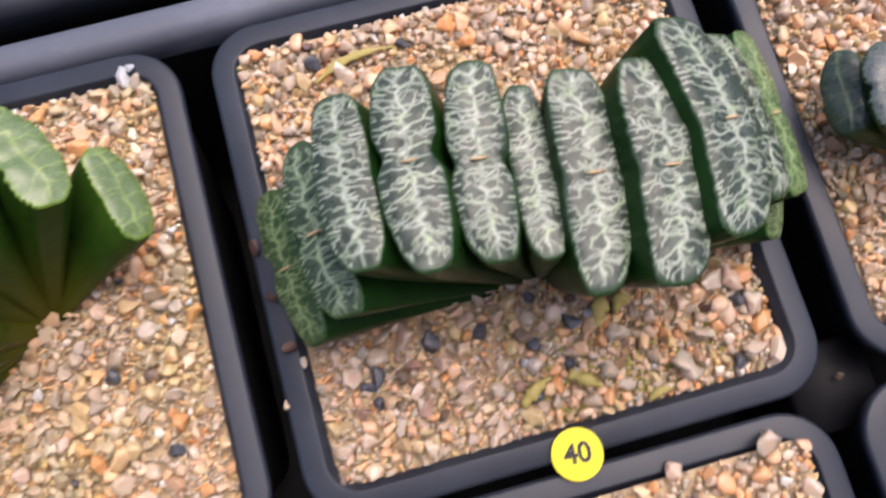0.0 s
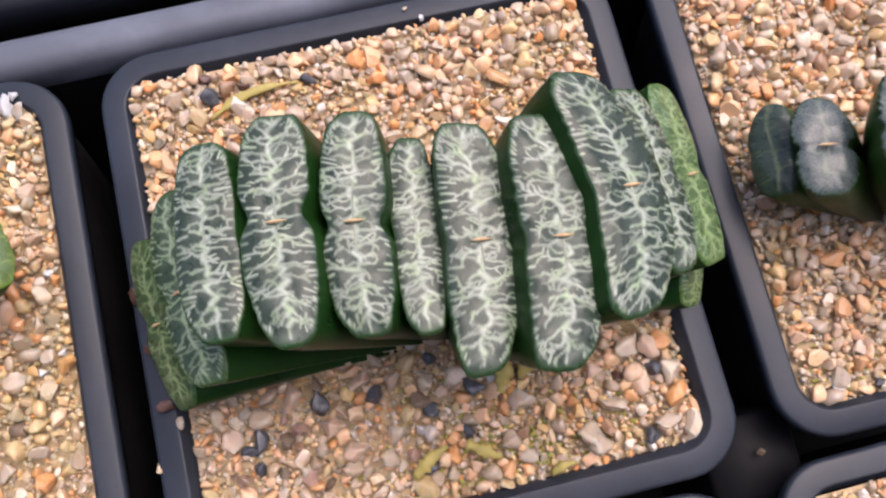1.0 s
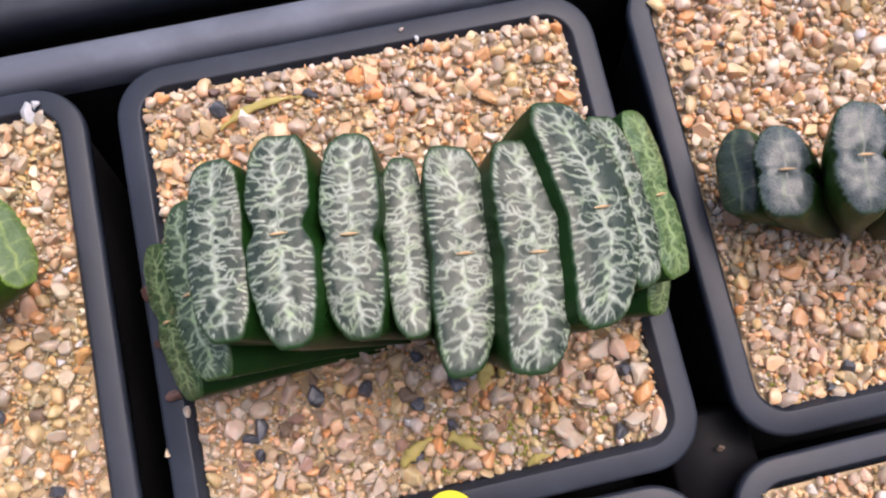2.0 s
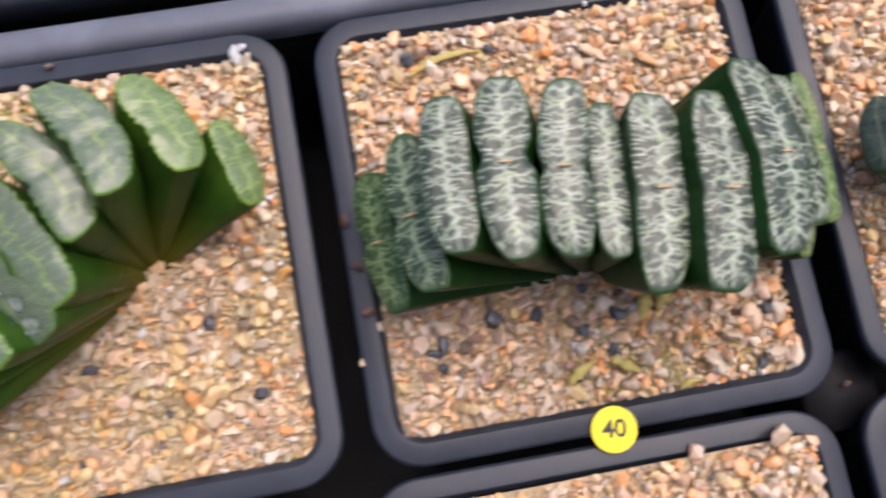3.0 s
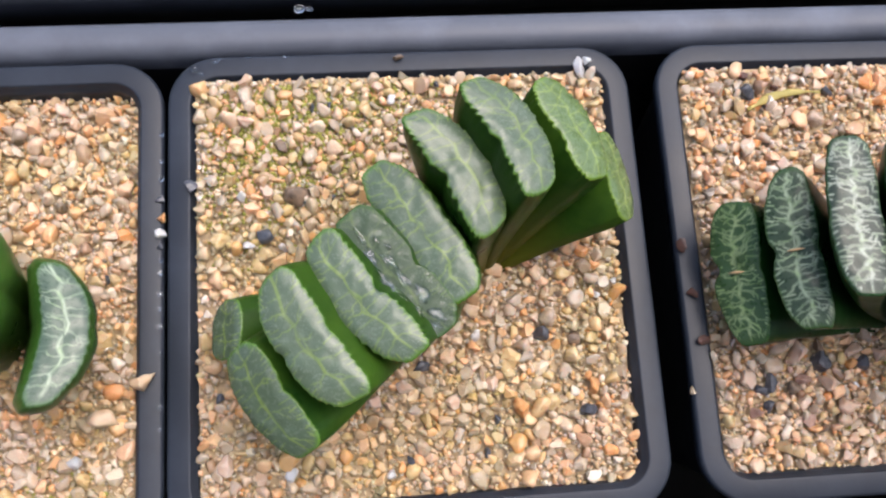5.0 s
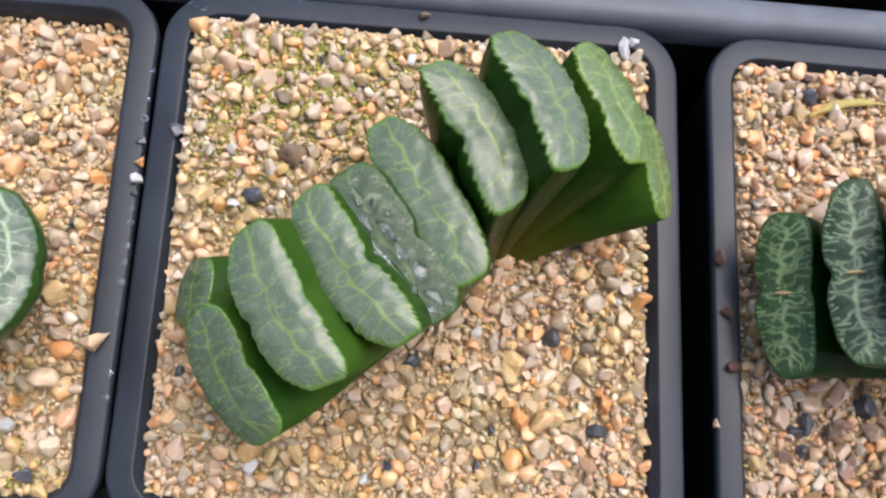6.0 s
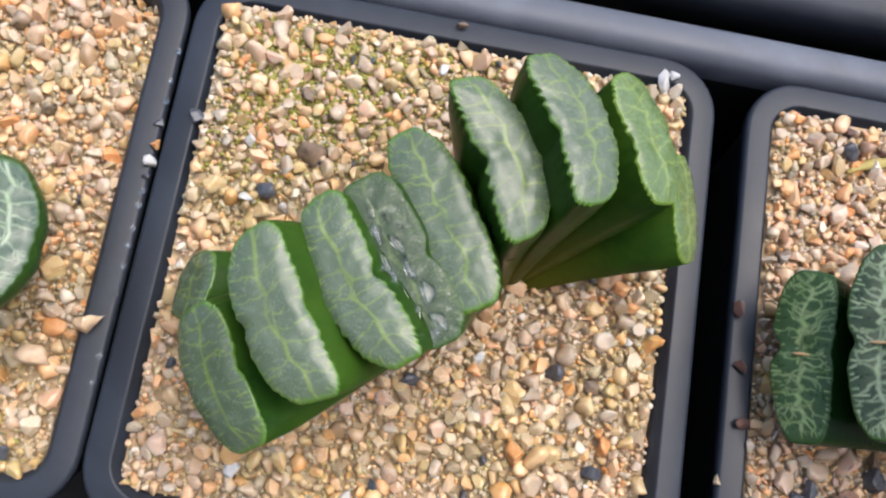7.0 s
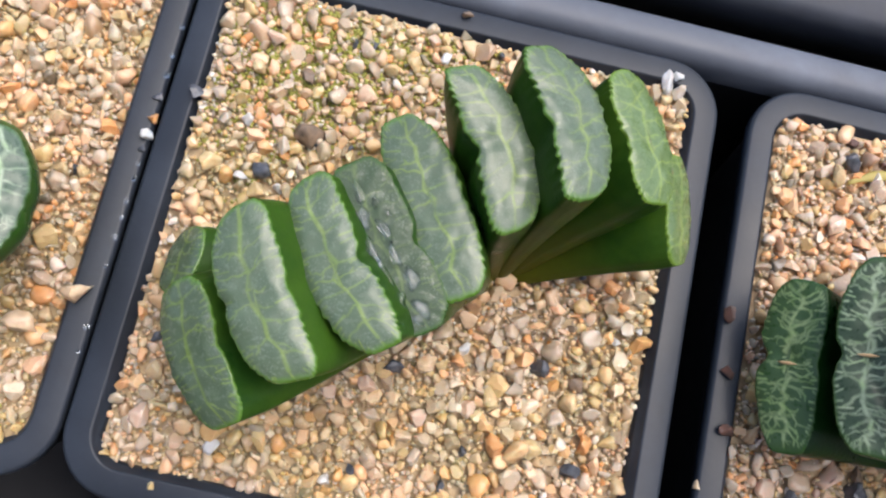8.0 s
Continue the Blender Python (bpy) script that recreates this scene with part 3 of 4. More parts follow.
plant("dark green succulent fan of flat-topped leaves with white-veined windows", LEAVES_A, (0.0272, 0.0212, 0.0860, 0.16, 0.62), SIDE_A,
      [FACE_A4, FACE_A2, FACE_A, FACE_A, FACE_A, FACE_A, FACE_A, FACE_A, FACE_A, FACE_A, FACE_A3, FACE_A3],
      [(0.05, 0.30, 0.10, 0.0003, 0.0004, 0.56), (0.05, 0.24, 0.12, 0.0003, 0.0005, 0.56), (0.05, 0.06, 0.06, 0.0003, 0.0006, 0.56), (0.05, 0.24, 0.30, 0.0003, 0.0007, 0.56),
       (0.06, 0.22, 0.26, 0.0003, 0.0007, 0.56), (0.06, 0.08, 0.10, 0.0003, 0.0005, 0.56), (0.06, 0.04, 0.18, 0.0003, 0.0006, 0.58), (0.06, 0.10, 0.26, 0.0003, 0.0007, 0.58),
       (0.05, 0.06, 0.10, 0.0004, 0.0007, 0.60), (0.05, 0.20, 0.20, 0.0003, 0.0006, 0.56), (0.04, 0.10, 0.26, 0.0003, 0.0006, 0.56), (0.02, 0.0, 0.0, 0.0003, 0.0004, 0.66)],
      tips=(0, 1, 3, 4, 6, 7, 8, 10))

LEAVES_B = [
    (-0.1047, 0.0263, 0.0995, 0.0105, 0.0080, 88, 42, 0.0, -6),
    (-0.0959, 0.0135, 0.1128, 0.0196, 0.0092, 123, 33, -0.35, 3),
    (-0.0892, 0.0217, 0.1194, 0.0228, 0.0091, 122, 9, -0.33, 1),
    (-0.0811, 0.0279, 0.1175, 0.0246, 0.0086, 127, 9, -0.48, -5),
    (-0.0759, 0.0318, 0.1148, 0.0244, 0.0100, 127, 4, -0.21, 3),
    (-0.0717, 0.0389, 0.1140, 0.0268, 0.0093, 122, 9, 0.06, -4),
    (-0.0654, 0.0471, 0.1179, 0.0230, 0.0090, 120, -11, 0.52, 5),
    (-0.0572, 0.0518, 0.1213, 0.0216, 0.0092, 117, -18, 0.51, -2),
    (-0.0464, 0.0538, 0.1168, 0.0190, 0.0092, 117, -29, 0.36, 4),
    (-0.0366, 0.0487, 0.1058, 0.0162, 0.0076, 105, -42, 0.10, 12),
]
plant("bright green succulent fan of flat-topped leaves with yellow-green veined windows", LEAVES_B, (-0.0590, 0.0352, 0.0865, 0.12, 0.55), SIDE_B,
      [FACE_B, FACE_B, FACE_B, FACE_B, FACE_W, FACE_B, FACE_B, FACE_B, FACE_B2, FACE_B2],
      [(0.03, 0.0, 0.0, 0.0006, 0.0005, 0.70), (0.05, 0.02, 0.12, 0.0006, 0.0006, 0.58), (0.07, 0.12, 0.10, 0.0006, 0.0008, 0.56), (0.11, 0.03, 0.20, 0.0004, 0.0008, 0.54),
       (0.07, 0.03, 0.20, 0.0004, 0.0003, 0.56), (0.10, 0.05, 0.05, 0.0004, 0.0007, 0.57), (0.13, 0.20, 0.06, 0.0005, 0.0007, 0.56), (0.13, 0.14, 0.05, 0.0005, 0.0007, 0.58),
       (0.12, 0.14, 0.08, 0.0005, 0.0006, 0.66), (0.09, 0.05, 0.0, 0.0005, 0.0005, 0.70)])

LEAVES_C = [
    (0.0828, 0.0360, 0.1000, 0.0152, 0.0076, 78, 33, -0.05, 1),
    (0.0874, 0.0335, 0.1055, 0.0162, 0.0097, 78, 7, 0.12, -4),
    (0.0966, 0.0317, 0.1132, 0.0182, 0.0098, 79, 2, -0.05, 4),
    (0.1080, 0.0310, 0.1150, 0.0230, 0.0100, 82, 0, 0.0, 0),
    (0.1190, 0.0300, 0.1150, 0.0240, 0.0095, 84, -4, 0.0, 0),
]
plant("blue-green succulent with round dotted leaf windows", LEAVES_C, (0.1130, 0.0210, 0.0860, 0.35, 0.75), SIDE_C, [FACE_D, FACE_C, FACE_C, FACE_A, FACE_A],
      [(0.03, 0.05, 0.10, 0.0005, 0.0008, 0.78), (0.10, 0.16, 0.30, 0.0006, 0.0009, 0.80), (0.10, 0.10, 0.36, 0.0006, 0.0008, 0.76), (0.05, 0.22, 0.22, 0.0003, 0.0007, 0.56),
       (0.05, 0.22, 0.22, 0.0003, 0.0007, 0.56)], tips=(1, 2))

LEAVES_L = [
    (-0.1291, 0.0262, 0.1100, 0.0234, 0.0076, 90, -10, 0.85, -10),
    (-0.1420, 0.0336, 0.1140, 0.0200, 0.0090, 86, -8, 0.1, 0),
    (-0.1540, 0.0340, 0.1150, 0.0220, 0.0085, 86, 0, 0.0, 0),
]
plant("green succulent with pale-veined scalloped leaf windows", LEAVES_L, (-0.1500, 0.0240, 0.0850, 0.40, 0.80), SIDE_L, [FACE_L, FACE_L, FACE_L],
      [(0.09, 0.05, 0.08, 0.0016, 0.0006, 0.66), (0.05, 0.20, 0.15, 0.0020, 0.0006, 0.60), (0.05, 0.10, 0.10, 0.0010, 0.0006, 0.60)])

# ---- sticker ----
sticker = tagged(new("number_sticker"), "round yellow paper sticker with black number forty on the pot rims", "sticker")
sticker.matrix_basis = pose(0.0224, -0.0090, RIM + 0.0007, 4, 0, -5)
bm = bmesh.new()
loft(bm, [[(r * math.cos(k * math.pi / 24), r * math.sin(k * math.pi / 24), z) for k in range(48)] for r, z in ((0.00430, -0.00012), (0.00432, 0.0), (0.00428, 0.00008))], True, True)
part("paper_disc", bm, YELLOW, sticker, smooth=False)
txt = bpy.data.curves.new("digits", "FONT")
txt.body = "40"
txt.size = 0.0046
txt.align_x, txt.align_y = "CENTER", "CENTER"
txt.extrude = 0.00002
txt.offset = 0.00011
txt.materials.append(INK)
digits = new("digits", txt)
digits.parent = sticker
digits.location = (0, 0, 0.00012)

# ---- loose bits ----


def pebble(name, x, y, z, r, kind, label="", group="loose pebbles", flat=1.0):
    v, f = grit(3, 12)
    lump = np.array([noise.noise((2.1 * p[0] + 400 * x, 2.1 * p[1], 2.1 * p[2] + 400 * y)) + 0.5 * noise.noise((5 * p[0], 5 * p[1] + 400 * x, 5 * p[2])) for p in v])
    v = v * (1 + 0.16 * lump[:, None])
    me = bpy.data.meshes.new(name)
    me.from_pydata((v * r * np.array([1, 1, flat])).tolist(), [], f.tolist())
    me.materials.append(STONES[kind][0])
    me.polygons.foreach_set("use_smooth", [True] * len(me.polygons))
    ob = new(name, me)
    ob.location = (x, y, z)
    return tagged(ob, label or STONES[kind][1] + " bedded in the gravel", "pebble", group)


def level(key, x, y):
    """Height of the gravel in a pot, a little heaped and sunk from place to place."""
    cx, cy = POTS[key][:2]
    u, v = (x - cx) / 0.04, (y - cy) / 0.04
    h = 0.0006 * noise.noise((x * 60, y * 60, 3.0)) + 0.0004 * noise.noise((x * 170, y * 170, 9.0))
    tilt = {"left": -0.0035 - 0.0010 * v, "middle": -0.0014 + 0.0012 * v - 0.0006 * u, "right": -0.0016 + 0.0011 * v - 0.0003 * u,
            "far_right": -0.0014 + 0.0008 * v}
    return RIM + tilt.get(key, -0.0004 + 0.0006 * v) + h


def pot_at(x, y):
    for key, (cx, cy, _, _) in POTS.items():
        if abs(x - cx) < 0.0405 and abs(y - cy) < 0.0405:
            return key
    return None


# stones that stand out, each x, y and radius in mm
ORANGES = [(-53.6, 10, 2), (-39.4, 13.5, 1.7), (-40.4, 15.5, 1), (-51.7, 27.7, 1), (-37.4, 36.1, 1.2), (-38.8, 10.2, 0.9), (62.4, 12.3, 1.7), (60.6, 3.2, 2.2), (43.2, 6.4, 1.3),
           (32.7, 8, 1.2), (16.5, 11.5, 0.8), (-99.6, 73.5, 0.8)]
HONEY = [(-47.8, 10.8, 1.8), (-64.4, 20.8, 1.4), (-44.1, 11.6, 1), (-35.8, 18.7, 1), (-105.3, 55.6, 1.7), (-107.7, 44.1, 2), (-93.9, 59.1, 1.4), (-99.1, 41.4, 1.8), (17.5, -2.4, 2.2),
         (39.4, -0.5, 1.2), (38.2, -3.8, 0.8), (-48.1, 16, 1.1), (-88.8, 74.6, 1), (-75, 74.8, 1), (-111, 72, 0.9)]
SLATES = [(-41.4, 9.2, 1.6), (-49.1, 23.8, 1.4), (-71.7, 19.1, 1.6), (-74.4, 2.5, 0.9), (-58.2, 8.6, 0.9), (-60.5, 3, 1), (-99.1, 44.8, 1.6), (-89.8, 69.5, 0.9), (-86.5, 69.8, 0.7),
          (-86.4, 51.7, 0.6), (4.2, 14.9, 2.2), (-5.6, 11.8, 1.8), (12.9, 14.2, 1.7), (18.5, 1.9, 2), (28.5, 12.3, 1.8), (54.6, -2.3, 1.8), (-6.8, 7.6, 1.2), (20.5, 10.5, 1.5),
          (57.7, 8.1, 1.5), (-2.8, 70, 1.7), (13.8, 69.4, 1.2), (96.6, 0.2, 1.3), (42.7, 68.6, 0.7), (33.6, 68, 0.8), (92.7, -3.8, 0.8), (91.4, 63, 0.8), (-65.6, 75.4, 0.8),
          (-108, 15.4, 0.9), (-129.5, -1.7, 1.3), (-128.2, 38.3, 1), (-92, 50.9, 0.6), (-44.9, 39.6, 0.7)]
CLEAR = [(-41.5, 30.1, 1.8), (-38.5, 34, 1.6), (-53.6, 30.1, 1.4), (-52.4, 19.5, 1.7), (-39.4, 18.3, 1.6), (-36, 33.2, 1.4), (-45.1, 17.1, 1.7), (-73.4, 11.3, 1.7), (-58.5, 22.6, 1.6),
         (-65.6, 6.1, 1.4), (-106.9, 51.2, 1.6), (-109.2, 55.8, 1.5), (-97.1, 49.7, 1.8), (-93.4, 46.2, 1.3), (-102.1, 47.5, 1), (49.7, 3.9, 2.4), (46.1, -3.9, 2), (57.2, -0.2, 2.2),
         (45, 0.9, 2.4), (35.6, 8.3, 2), (14.9, 8.2, 1.7), (34.8, -0.3, 1.5), (60.5, 7.5, 2), (54.2, 12.8, 2.2), (32.4, 3, 1.8), (13.2, 4.9, 1.7), (-102.5, 8.3, 1.3)]
PINKS = [(-74.9, 15.3, 1.7), (-58.8, 15.4, 1.6), (-66.1, 12, 1.6), (-80.1, 13.3, 1.4), (-102.7, 67.1, 2), (-98.9, 52.7, 1.4), (-77.1, 73.8, 1.4), (8.1, 6.6, 2),
         (5.4, 11.4, 2.2), (11.3, 17.4, 1.8), (0.1, 17.3, 2.2), (15.8, 16.3, 2), (23.4, 12.6, 1.7), (47.7, 10.5, 1.7), (58.3, 11.8, 2), (-10.9, 12.6, 2), (23.9, 21, 1.8),
         (3.8, 0.2, 1), (85.8, 59.8, 1.2), (-106.8, 3.6, 1.7)]
MILKY = [(-61.5, 24.1, 1), (-37.4, 30.5, 0.8), (-78.1, 0, 1.2), (-103.4, 52.1, 1.1), (-96.2, 42.6, 1.2), (-102.3, 43, 1.2), (-74.4, 70.3, 1.2), (18.9, 7.7, 1), (31.9, 12.4, 1.2),
         (39.9, 1.2, 0.8), (118.1, 59.2, 1.6), (86, -2, 1.3), (-33.8, 46.2, 0.9), (-33.5, 33, 0.8), (10.9, 10.7, 0.6), (-95.3, 1.5, 1.2), (-132.8, 5.8, 1.5)]
CREAMS = [(-64.6, 23.4, 1), (-57.2, 29.7, 1), (-57.8, 19.6, 1.2), (-36.1, 23.1, 1.6), (-67.8, 15.6, 1), (-61.7, 29.1, 1.6), (-89.4, 56.2, 1.2), (-73, 26.5, 0.7), (-108.8, 38.5, 1),
          (9.4, 12.7, 1.5), (-1.9, 7.3, 1.2), (10.7, 2, 1.2), (56.9, -4.3, 1.5), (28.2, 1.3, 1.2), (38.7, 2, 1), (-128.6, 12.8, 2.8), (-132.1, 17.8, 1.1)]
DARK = [(-42.5, 22.6, 1.3), (-94.1, 52.4, 2.4), (-96, 61.6, 1.6), (36.2, 12.3, 1.5), (-2, 11.3, 1.5), (4, 18.2, 1.3)]
RUSTY = [(-3.3, 73.3, 1.2), (2.7, 70.4, 0.9), (51.6, 8.4, 1.1)]
taken = []
for kind, spots in (("orange", ORANGES), ("amber", HONEY), ("slate", SLATES), ("quartz", CLEAR), ("pink", PINKS), ("white", MILKY), ("cream", CREAMS), ("umber", DARK), ("rust", RUSTY)):
    for x, y, r in spots:
        x, y, r = x / 1000, y / 1000, r / 1000
        key = pot_at(x, y)
        if key:
            cx, cy = POTS[key][:2]
            x, y = min(max(x, cx - 0.0388 + r), cx + 0.0388 - r), min(max(y, cy - 0.0388 + r), cy + 0.0388 - r)
        z = level(key, x, y) if key else RIM
        pebble("pebble", x, y, z + 0.4 * r, 0.95 * r, kind)
        taken.append((x, y, r))
# darker stones in front of the white-veined plant, partly standing in for its shade
for _ in range(45):
    x, y, r = random.uniform(-0.010, 0.034), random.gauss(0.0115, 0.0055), random.uniform(0.0008, 0.0016)
    if all((x - a) ** 2 + (y - b) ** 2 > (0.8 * (r + c)) ** 2 for a, b, c in taken):
        pebble("pebble", x, y, level("right", x, y) + 0.5 * r, 1.15 * r, random.choice(("slate", "umber", "rust", "mauve", "mauve", "mauve", "quartz", "quartz", "pink")))
        taken.append((x, y, r))
# bits lying on the rims and caught between the pots
ON_RIM = [
    ("cream", -0.0216, 0.0114, 0.0011, -0.0006, "peach pebble stuck on the pot rim"), ("cream", -0.1214, 0.0190, 0.0023, 0.0012, "peach pebble sitting on the pot rim in a ring of water"),
    ("rust", -0.0206, 0.0389, 0.0012, 0.0008, "brown crumb of clay on the pot rim"), ("rust", -0.0200, 0.0297, 0.0011, 0.0008, "brown crumb of clay on the pot rim"),
    ("rust", -0.0186, 0.0206, 0.0013, 0.0008, "brown crumb of clay on the pot rim"), ("quartz", -0.0172, 0.0176, 0.0011, 0.0002, "greyish quartz pebble at the pot rim"),
    ("white", -0.1181, 0.0458, 0.0011, -0.0002, "white pebble wedged between two pots"), ("orange", -0.1180, 0.0488, 0.0011, -0.0002, "orange pebble wedged between two pots"),
    ("slate", -0.1183, 0.0436, 0.0008, -0.0004, "dark pebble wedged between two pots"), ("slate", -0.1182, 0.0526, 0.0009, -0.0004, "dark pebble wedged between two pots"),
    ("slate", -0.1124, 0.0545, 0.0014, 0.0006, "dark grey pebble on the pot rim"), ("umber", -0.0728, 0.0792, 0.0009, 0.0006, "brown crumb on the pot rim"),
    ("pink", 0.0326, 0.0782, 0.0005, 0.0003, "small pink grain on the pot rim"), ("white", 0.0351, 0.0757, 0.0006, 0.0004, "small white grain on the pot rim"),
    ("umber", 0.0724, -0.0090, 0.0008, -0.0068, "brown crumb on the tray divider between pots"), ("amber", -0.1022, -0.0060, 0.0006, 0.0004, "small yellow grain on the pot rim"), ("white", -0.0368, 0.0764, 0.0017, 0.0000, "milky white pebble beside the pot rim"), ("quartz", -0.0349, 0.0748, 0.0013, 0.0000, "greyish quartz pebble beside the pot rim"), ("white", -0.0352, 0.0775, 0.0011, 0.0002, "small milky pebble beside the pot rim"),
    ("quartz", 0.0529, -0.0150, 0.0023, 0.0018, "large clear quartz pebble on heaped gravel"), ("pink", 0.0366, -0.0152, 0.0017, 0.0010, "pointed pink pebble on heaped gravel"),
]
for kind, x, y, r, dz, label in ON_RIM:
    pebble("pebble", x, y, RIM + dz, r, kind, label, flat=0.75)


def strip(points, width, label):
    bm = bmesh.new()
    rings = []
    p = [Vector((a / 1000, b / 1000, RIM + c / 1000)) for a, b, c in points]
    for i in range(13):
        s = i / 12
        o = bezier(p[0], p[1] * 2 - (p[0] + p[2]) / 2, p[2], s)
        d = (p[2] - p[0]).normalized()
        side = Vector((-d.y, d.x, 0))
        w = width * (0.35 + 0.65 * math.sin(math.pi * min(1, s + 0.12))) * (1 + 0.8 * noise.noise((s * 9, width * 900, points[0][0])))
        rings.append([o + side * math.cos(k) * w + Vector((0, 0, 1)) * math.sin(k) * w * 0.45 for k in (0, 0.785, 1.57, 2.356, 3.14, 3.93, 4.71, 5.5)])
    loft(bm, rings, True, True)
    ob = part("dry_leaf_scrap", bm, STRAW)
    return tagged(ob, label, "plant debris", "dry leaf scraps")


strip([(-3.5, 65.8, 0.2), (3.5, 68.6, 0.9), (12.0, 69.0, 0.4)], 0.0009, "yellow-green dried leaf strip lying on gravel")
strip([(16.2, 0.6, -0.8), (19.0, 2.8, -0.2), (22.2, 4.2, -0.6)], 0.0012, "yellowish dried leaf scrap lying on gravel")
strip([(25.2, 3.9, -0.6), (27.6, 2.2, -0.2), (30.2, 0.4, -0.7)], 0.0014, "yellowish dried leaf scrap lying on gravel")
strip([(34.4, 14.6, 0.2), (33.2, 12.4, 0.0), (32.4, 10.2, -0.8)], 0.0015, "olive dried leaf scrap at the plant's foot")
strip([(38.6, 14.2, 0.0), (37.0, 13.2, 0.1), (36.0, 11.6, -0.6)], 0.0014, "olive dried leaf scrap at the plant's foot")
strip([(37.2, -3.8, -1.2), (39.4, -3.0, -0.8), (41.5, -3.2, -1.2)], 0.0008, "yellowish dried leaf scrap lying on gravel")

# water beads on the rims
BEADS = [(-112.3, 78.0, 1.2), (-110.6, 77.0, 0.6), (-108.0, 79.6, 0.6), (-107.4, 80.0, 0.4), (-101.8, 80.2, 0.35), (-94.6, 80.2, 0.35), (-118.2, 65.3, 0.6), (-118.2, 60.0, 0.5), (-118.2, 56.5, 0.7),
         (-118.2, 41.0, 0.5), (-118.3, 38.5, 0.6), (-118.3, 34.7, 0.6), (-118.3, 32.0, 0.5), (-118.3, 28.7, 0.6), (-118.3, 24.0, 0.45), (-118.3, 14.4, 0.6), (-118.3, 10.5, 0.4), (-91.6, 90.2, 1.2), (-89.6, 90.2, 0.7)]
for x, y, r in BEADS:
    v, f = BALL[3]
    w = v * np.array([1.25, 1.0, 0.6]) * 0.7 * r / 1000 * (1 + 0.06 * np.sin(3 * v[:, :1] + x))
    me = bpy.data.meshes.new("water_drop")
    me.from_pydata(w.tolist(), [], f.tolist())
    me.materials.append(WATER)
    me.polygons.foreach_set("use_smooth", [True] * len(me.polygons))
    ob = new("water_drop", me)
    ob.location = (x / 1000, y / 1000, RIM + (0.0002 if y > 70 else -0.0003))
    tagged(ob, "clear bead of water on the black plastic rim", "water drop", "water drops")



def puddle(x, y, z, length, width, heading, lean, label):
    """A thin, uneven patch of water."""
    v, f = BALL[3]
    ang = np.arctan2(v[:, 1], v[:, 0])
    k = 1 + 0.22 * np.sin(2 * ang + 900 * x) + 0.16 * np.sin(3 * ang + 700 * y) + 0.10 * np.sin(5 * ang + 500 * (x + y))
    w = v * np.stack([k * length / 2, k * width / 2, np.full(len(v), 0.00022)], 1)
    me = bpy.data.meshes.new("water_patch")
    me.from_pydata(w.tolist(), [], f.tolist())
    me.materials.append(WATER)
    me.polygons.foreach_set("use_smooth", [True] * len(me.polygons))
    ob = new("water_patch", me)
    ob.matrix_basis = pose(x, y, z, 0, 0, heading) @ pose(0, 0, 0, lean, 0, 0)
    return tagged(ob, label, "water", "water on the leaves")


# along the wet leaf of the green plant: its middle, direction and side way
mid, go = Vector((-0.0759, 0.0318, 0.1152)), Vector((math.cos(radians(127)), math.sin(radians(127)), 0))
aside = Vector((go.y, -go.x, 0))
for along_mm, side_mm, long_mm, wide_mm in ((-9.0, 0.6, 3.0, 1.6), (-7.0, -1.4, 2.4, 1.2), (-5.0, 1.0, 3.6, 1.5), (-3.2, -1.8, 4.0, 1.0), (-1.5, 0.2, 2.6, 1.4), (0.8, -2.2, 4.4, 1.0),
                                            (2.2, 0.4, 3.2, 1.3), (4.6, -1.4, 3.4, 1.2), (6.0, 0.8, 2.2, 1.0), (8.0, -0.6, 3.0, 1.4), (-10.2, -0.4, 1.6, 1.0), (4.0, 1.6, 1.6, 0.8)):
    p = mid + go * along_mm / 1000 + aside * side_mm / 1000
    puddle(p.x, p.y, p.z + 0.0003 - 0.00009 * side_mm, long_mm / 1000, wide_mm / 1000, 127, 5, "thin clear water film on the wet leaf window")
for i, at in enumerate((2, 3, 4, 5, 6)):
    a1, a2 = LEAVES_A[at], LEAVES_A[at + 1]
    for k in (-0.32, 0.05, 0.3):
        x, y = (a1[0] + a2[0]) / 2 + k * 0.026 * math.cos(radians(83)), (a1[1] + a2[1]) / 2 + k * 0.026
        puddle(x, y, min(a1[2], a2[2]) - 0.0042, 0.0050, 0.0013, 84, 12, "water caught in the gap between two leaves")

# ---- gravel ----


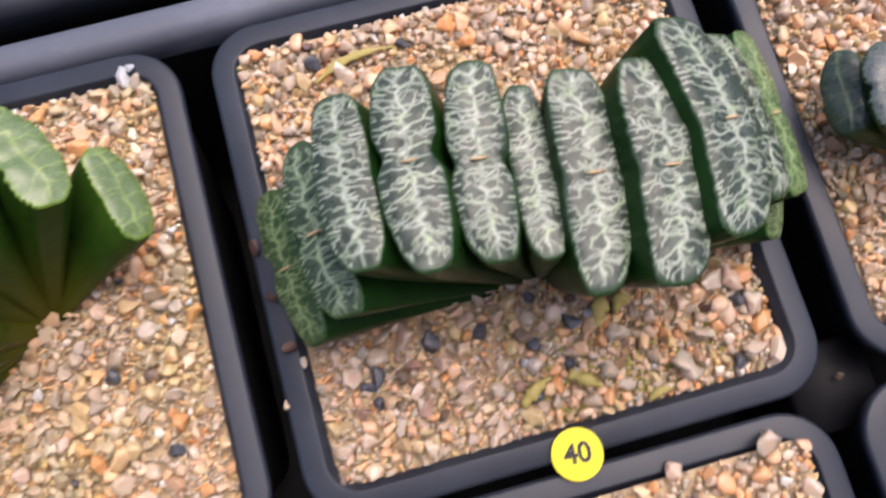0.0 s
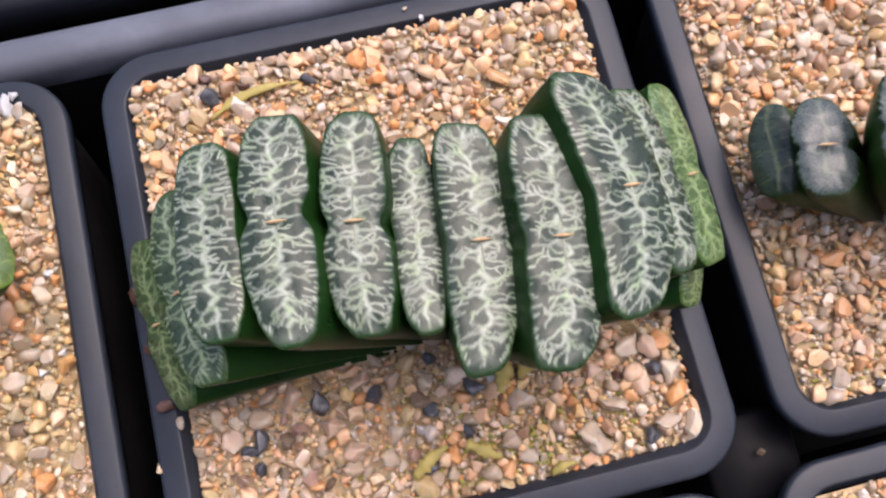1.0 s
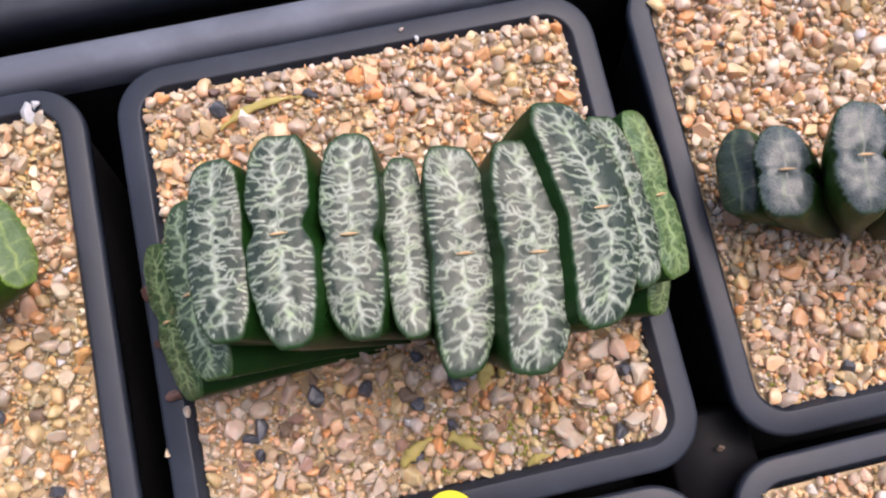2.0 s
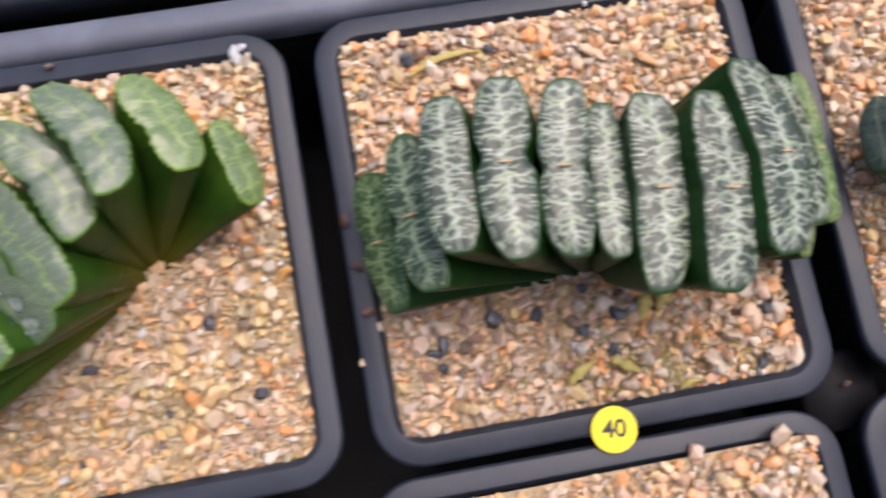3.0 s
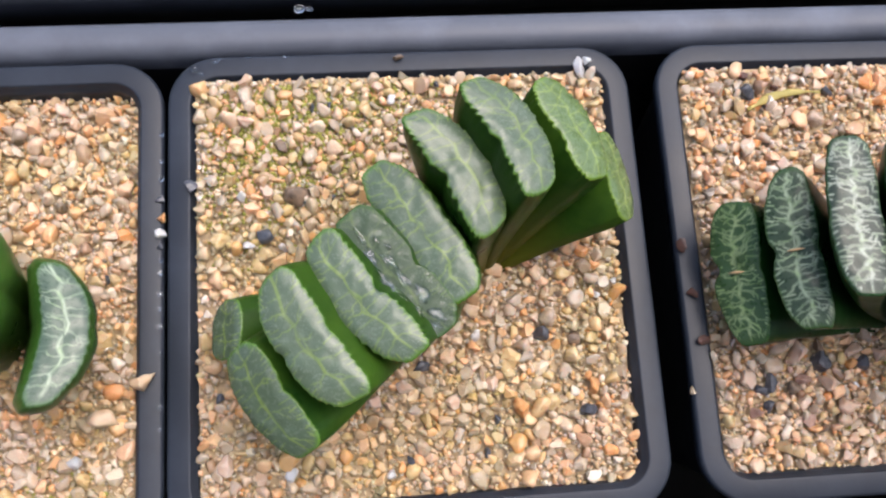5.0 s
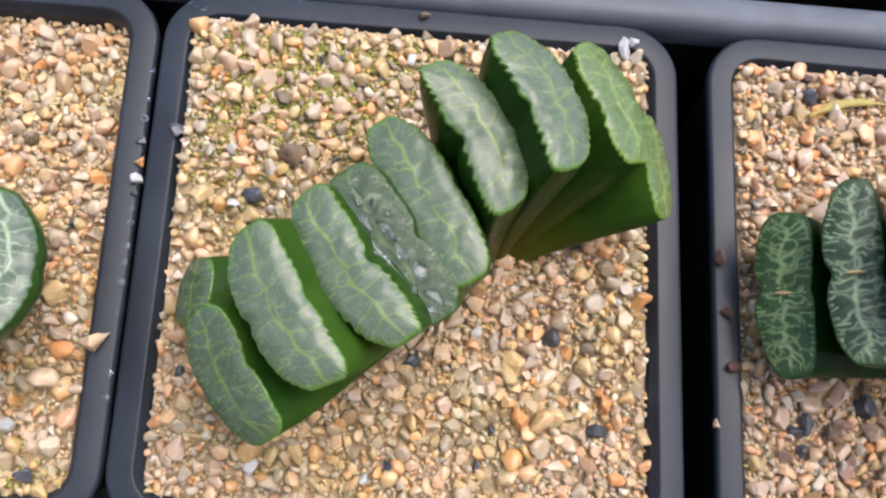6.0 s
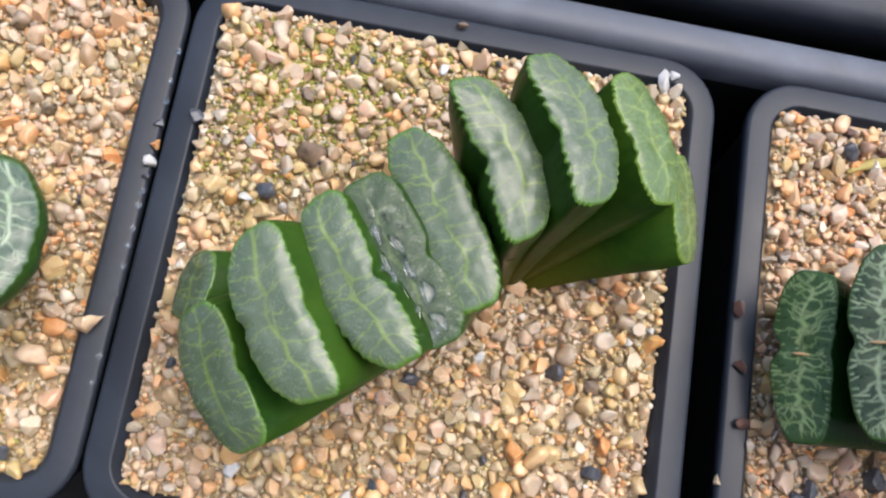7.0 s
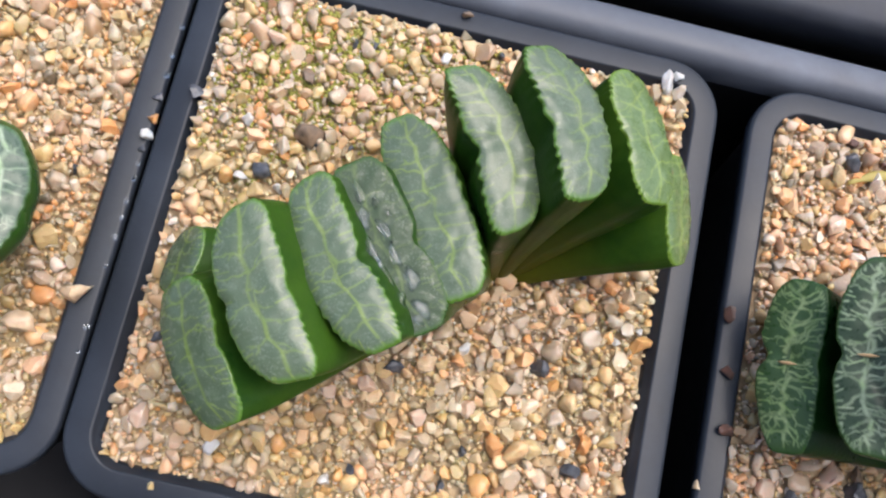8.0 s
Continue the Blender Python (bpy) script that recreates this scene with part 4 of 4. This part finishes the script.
def gravel(key, fine):
    cx, cy, turn, _ = POTS[key]
    size = 0.0398
    cell = 0.0012
    grid = {}
    spots = []
    for x, y, r in taken:
        if abs(x - cx) < size and abs(y - cy) < size:
            grid.setdefault((int(x / cell), int(y / cell)), []).append((x, y, r))

    def free(x, y, r):
        i, j = int(x / cell), int(y / cell)
        for a in range(i - 3, i + 4):
            for b in range(j - 3, j + 4):
                for px, py, pr in grid.get((a, b), ()):
                    if (px - x) ** 2 + (py - y) ** 2 < (0.62 * (r + pr)) ** 2:
                        return False
        return True
    for lo, hi, tries in ((0.0013, 0.0019, 260), (0.0010, 0.0014, 900), (0.0007, 0.0010, 2400), (0.00035, 0.0006, 9000)):
        for _ in range(tries):
            r = rng.uniform(lo, hi)
            x, y = cx + rng.uniform(-1, 1) * (size - 0.5 * r), cy + rng.uniform(-1, 1) * (size - 0.5 * r)
            if free(x, y, r):
                grid.setdefault((int(x / cell), int(y / cell)), []).append((x, y, r))
                spots.append((x, y, r, 0.3 if r > 0.0009 else 0.05))
    # fine grains in the gaps
    for _ in range(fine):
        r = rng.uniform(0.00025, 0.00045)
        spots.append((cx + rng.uniform(-1, 1) * (size - r), cy + rng.uniform(-1, 1) * (size - r), r, 0.0))
    verts, faces, base, soft = [], [], 0, []
    for x, y, r, lift in spots:
        v, f = grit(2 if r > 0.0008 else 1, 9 if r > 0.0008 else 4)
        z = level(key, x, y) + lift * r + rng.normal(0, 0.12) * r - (0.00012 if r < 0.0006 else 0)
        verts.append(v * r + np.array([x, y, z]))
        faces.append(f + base)
        soft += [rng.random() < 0.6] * len(f)
        base += len(v)
    verts, faces = np.concatenate(verts), np.concatenate(faces)
    me = bpy.data.meshes.new("gravel")
    me.vertices.add(len(verts))
    me.vertices.foreach_set("co", verts.ravel())
    me.loops.add(faces.size)
    me.loops.foreach_set("vertex_index", faces.ravel().astype(np.int32))
    me.polygons.add(len(faces))
    me.polygons.foreach_set("loop_start", np.arange(0, faces.size, 3, dtype=np.int32))
    me.update(calc_edges=True)
    me.polygons.foreach_set("use_smooth", soft)
    me.materials.append(GOLDEN if key in ("middle", "left") else GRAVEL)
    ob = new("gravel", me)
    tagged(ob, "mixed tan, orange and grey quartz gravel filling the pot", "gravel", kind="stuff")
    # the damp sand under the grains
    bm = bmesh.new()
    k = 24
    rows = [[bm.verts.new((cx + size * (2 * i / k - 1), cy + size * (2 * j / k - 1), level(key, cx + size * (2 * i / k - 1), cy + size * (2 * j / k - 1)) - 0.0010)) for i in range(k + 1)] for j in range(k + 1)]
    for j in range(k):
        for i in range(k):
            bm.faces.new((rows[j][i], rows[j][i + 1], rows[j + 1][i + 1], rows[j + 1][i]))
    bed = part("sand_bed", bm, SOIL)
    tagged(bed, "damp sandy soil under the gravel", "soil", kind="stuff")


def moss(cx, cy, spread, count, label):
    verts, faces, base = [], [], 0
    for _ in range(count):
        x, y = cx + rng.normal(0, spread), cy + rng.normal(0, spread * 0.7)
        key = pot_at(x, y)
        if key is None or max(abs(x - POTS[key][0]), abs(y - POTS[key][1])) > 0.0385:
            continue
        v, f = grit(1, 2)
        r = rng.uniform(0.00018, 0.00042)
        verts.append(v * r * np.array([1, 1, 0.7]) + np.array([x, y, level(key, x, y) + rng.uniform(-0.0005, 0.0002)]))
        faces.append(f + base)
        base += len(v)
    me = bpy.data.meshes.new("moss")
    me.from_pydata(np.concatenate(verts).tolist(), [], np.concatenate(faces).tolist())
    me.materials.append(MOSS)
    me.polygons.foreach_set("use_smooth", [True] * len(me.polygons))
    tagged(new("moss", me), label, "moss", kind="stuff")


moss(-0.095, 0.066, 0.010, 2300, "thin yellow-green moss and algae between the grains")
moss(-0.080, 0.072, 0.012, 1200, "thin yellow-green moss and algae between the grains")
moss(-0.101, 0.056, 0.010, 900, "thin yellow-green moss and algae between the grains")
moss(0.032, 0.000, 0.010, 700, "thin yellow-green algae between the grains")
moss(0.085, -0.003, 0.006, 150, "thin yellow-green algae between the grains")
moss(-0.135, 0.000, 0.006, 160, "thin yellow-green algae between the grains")

for key in POTS:
    gravel(key, 6500 if key in ("left", "middle", "right", "far_right") else 1200)
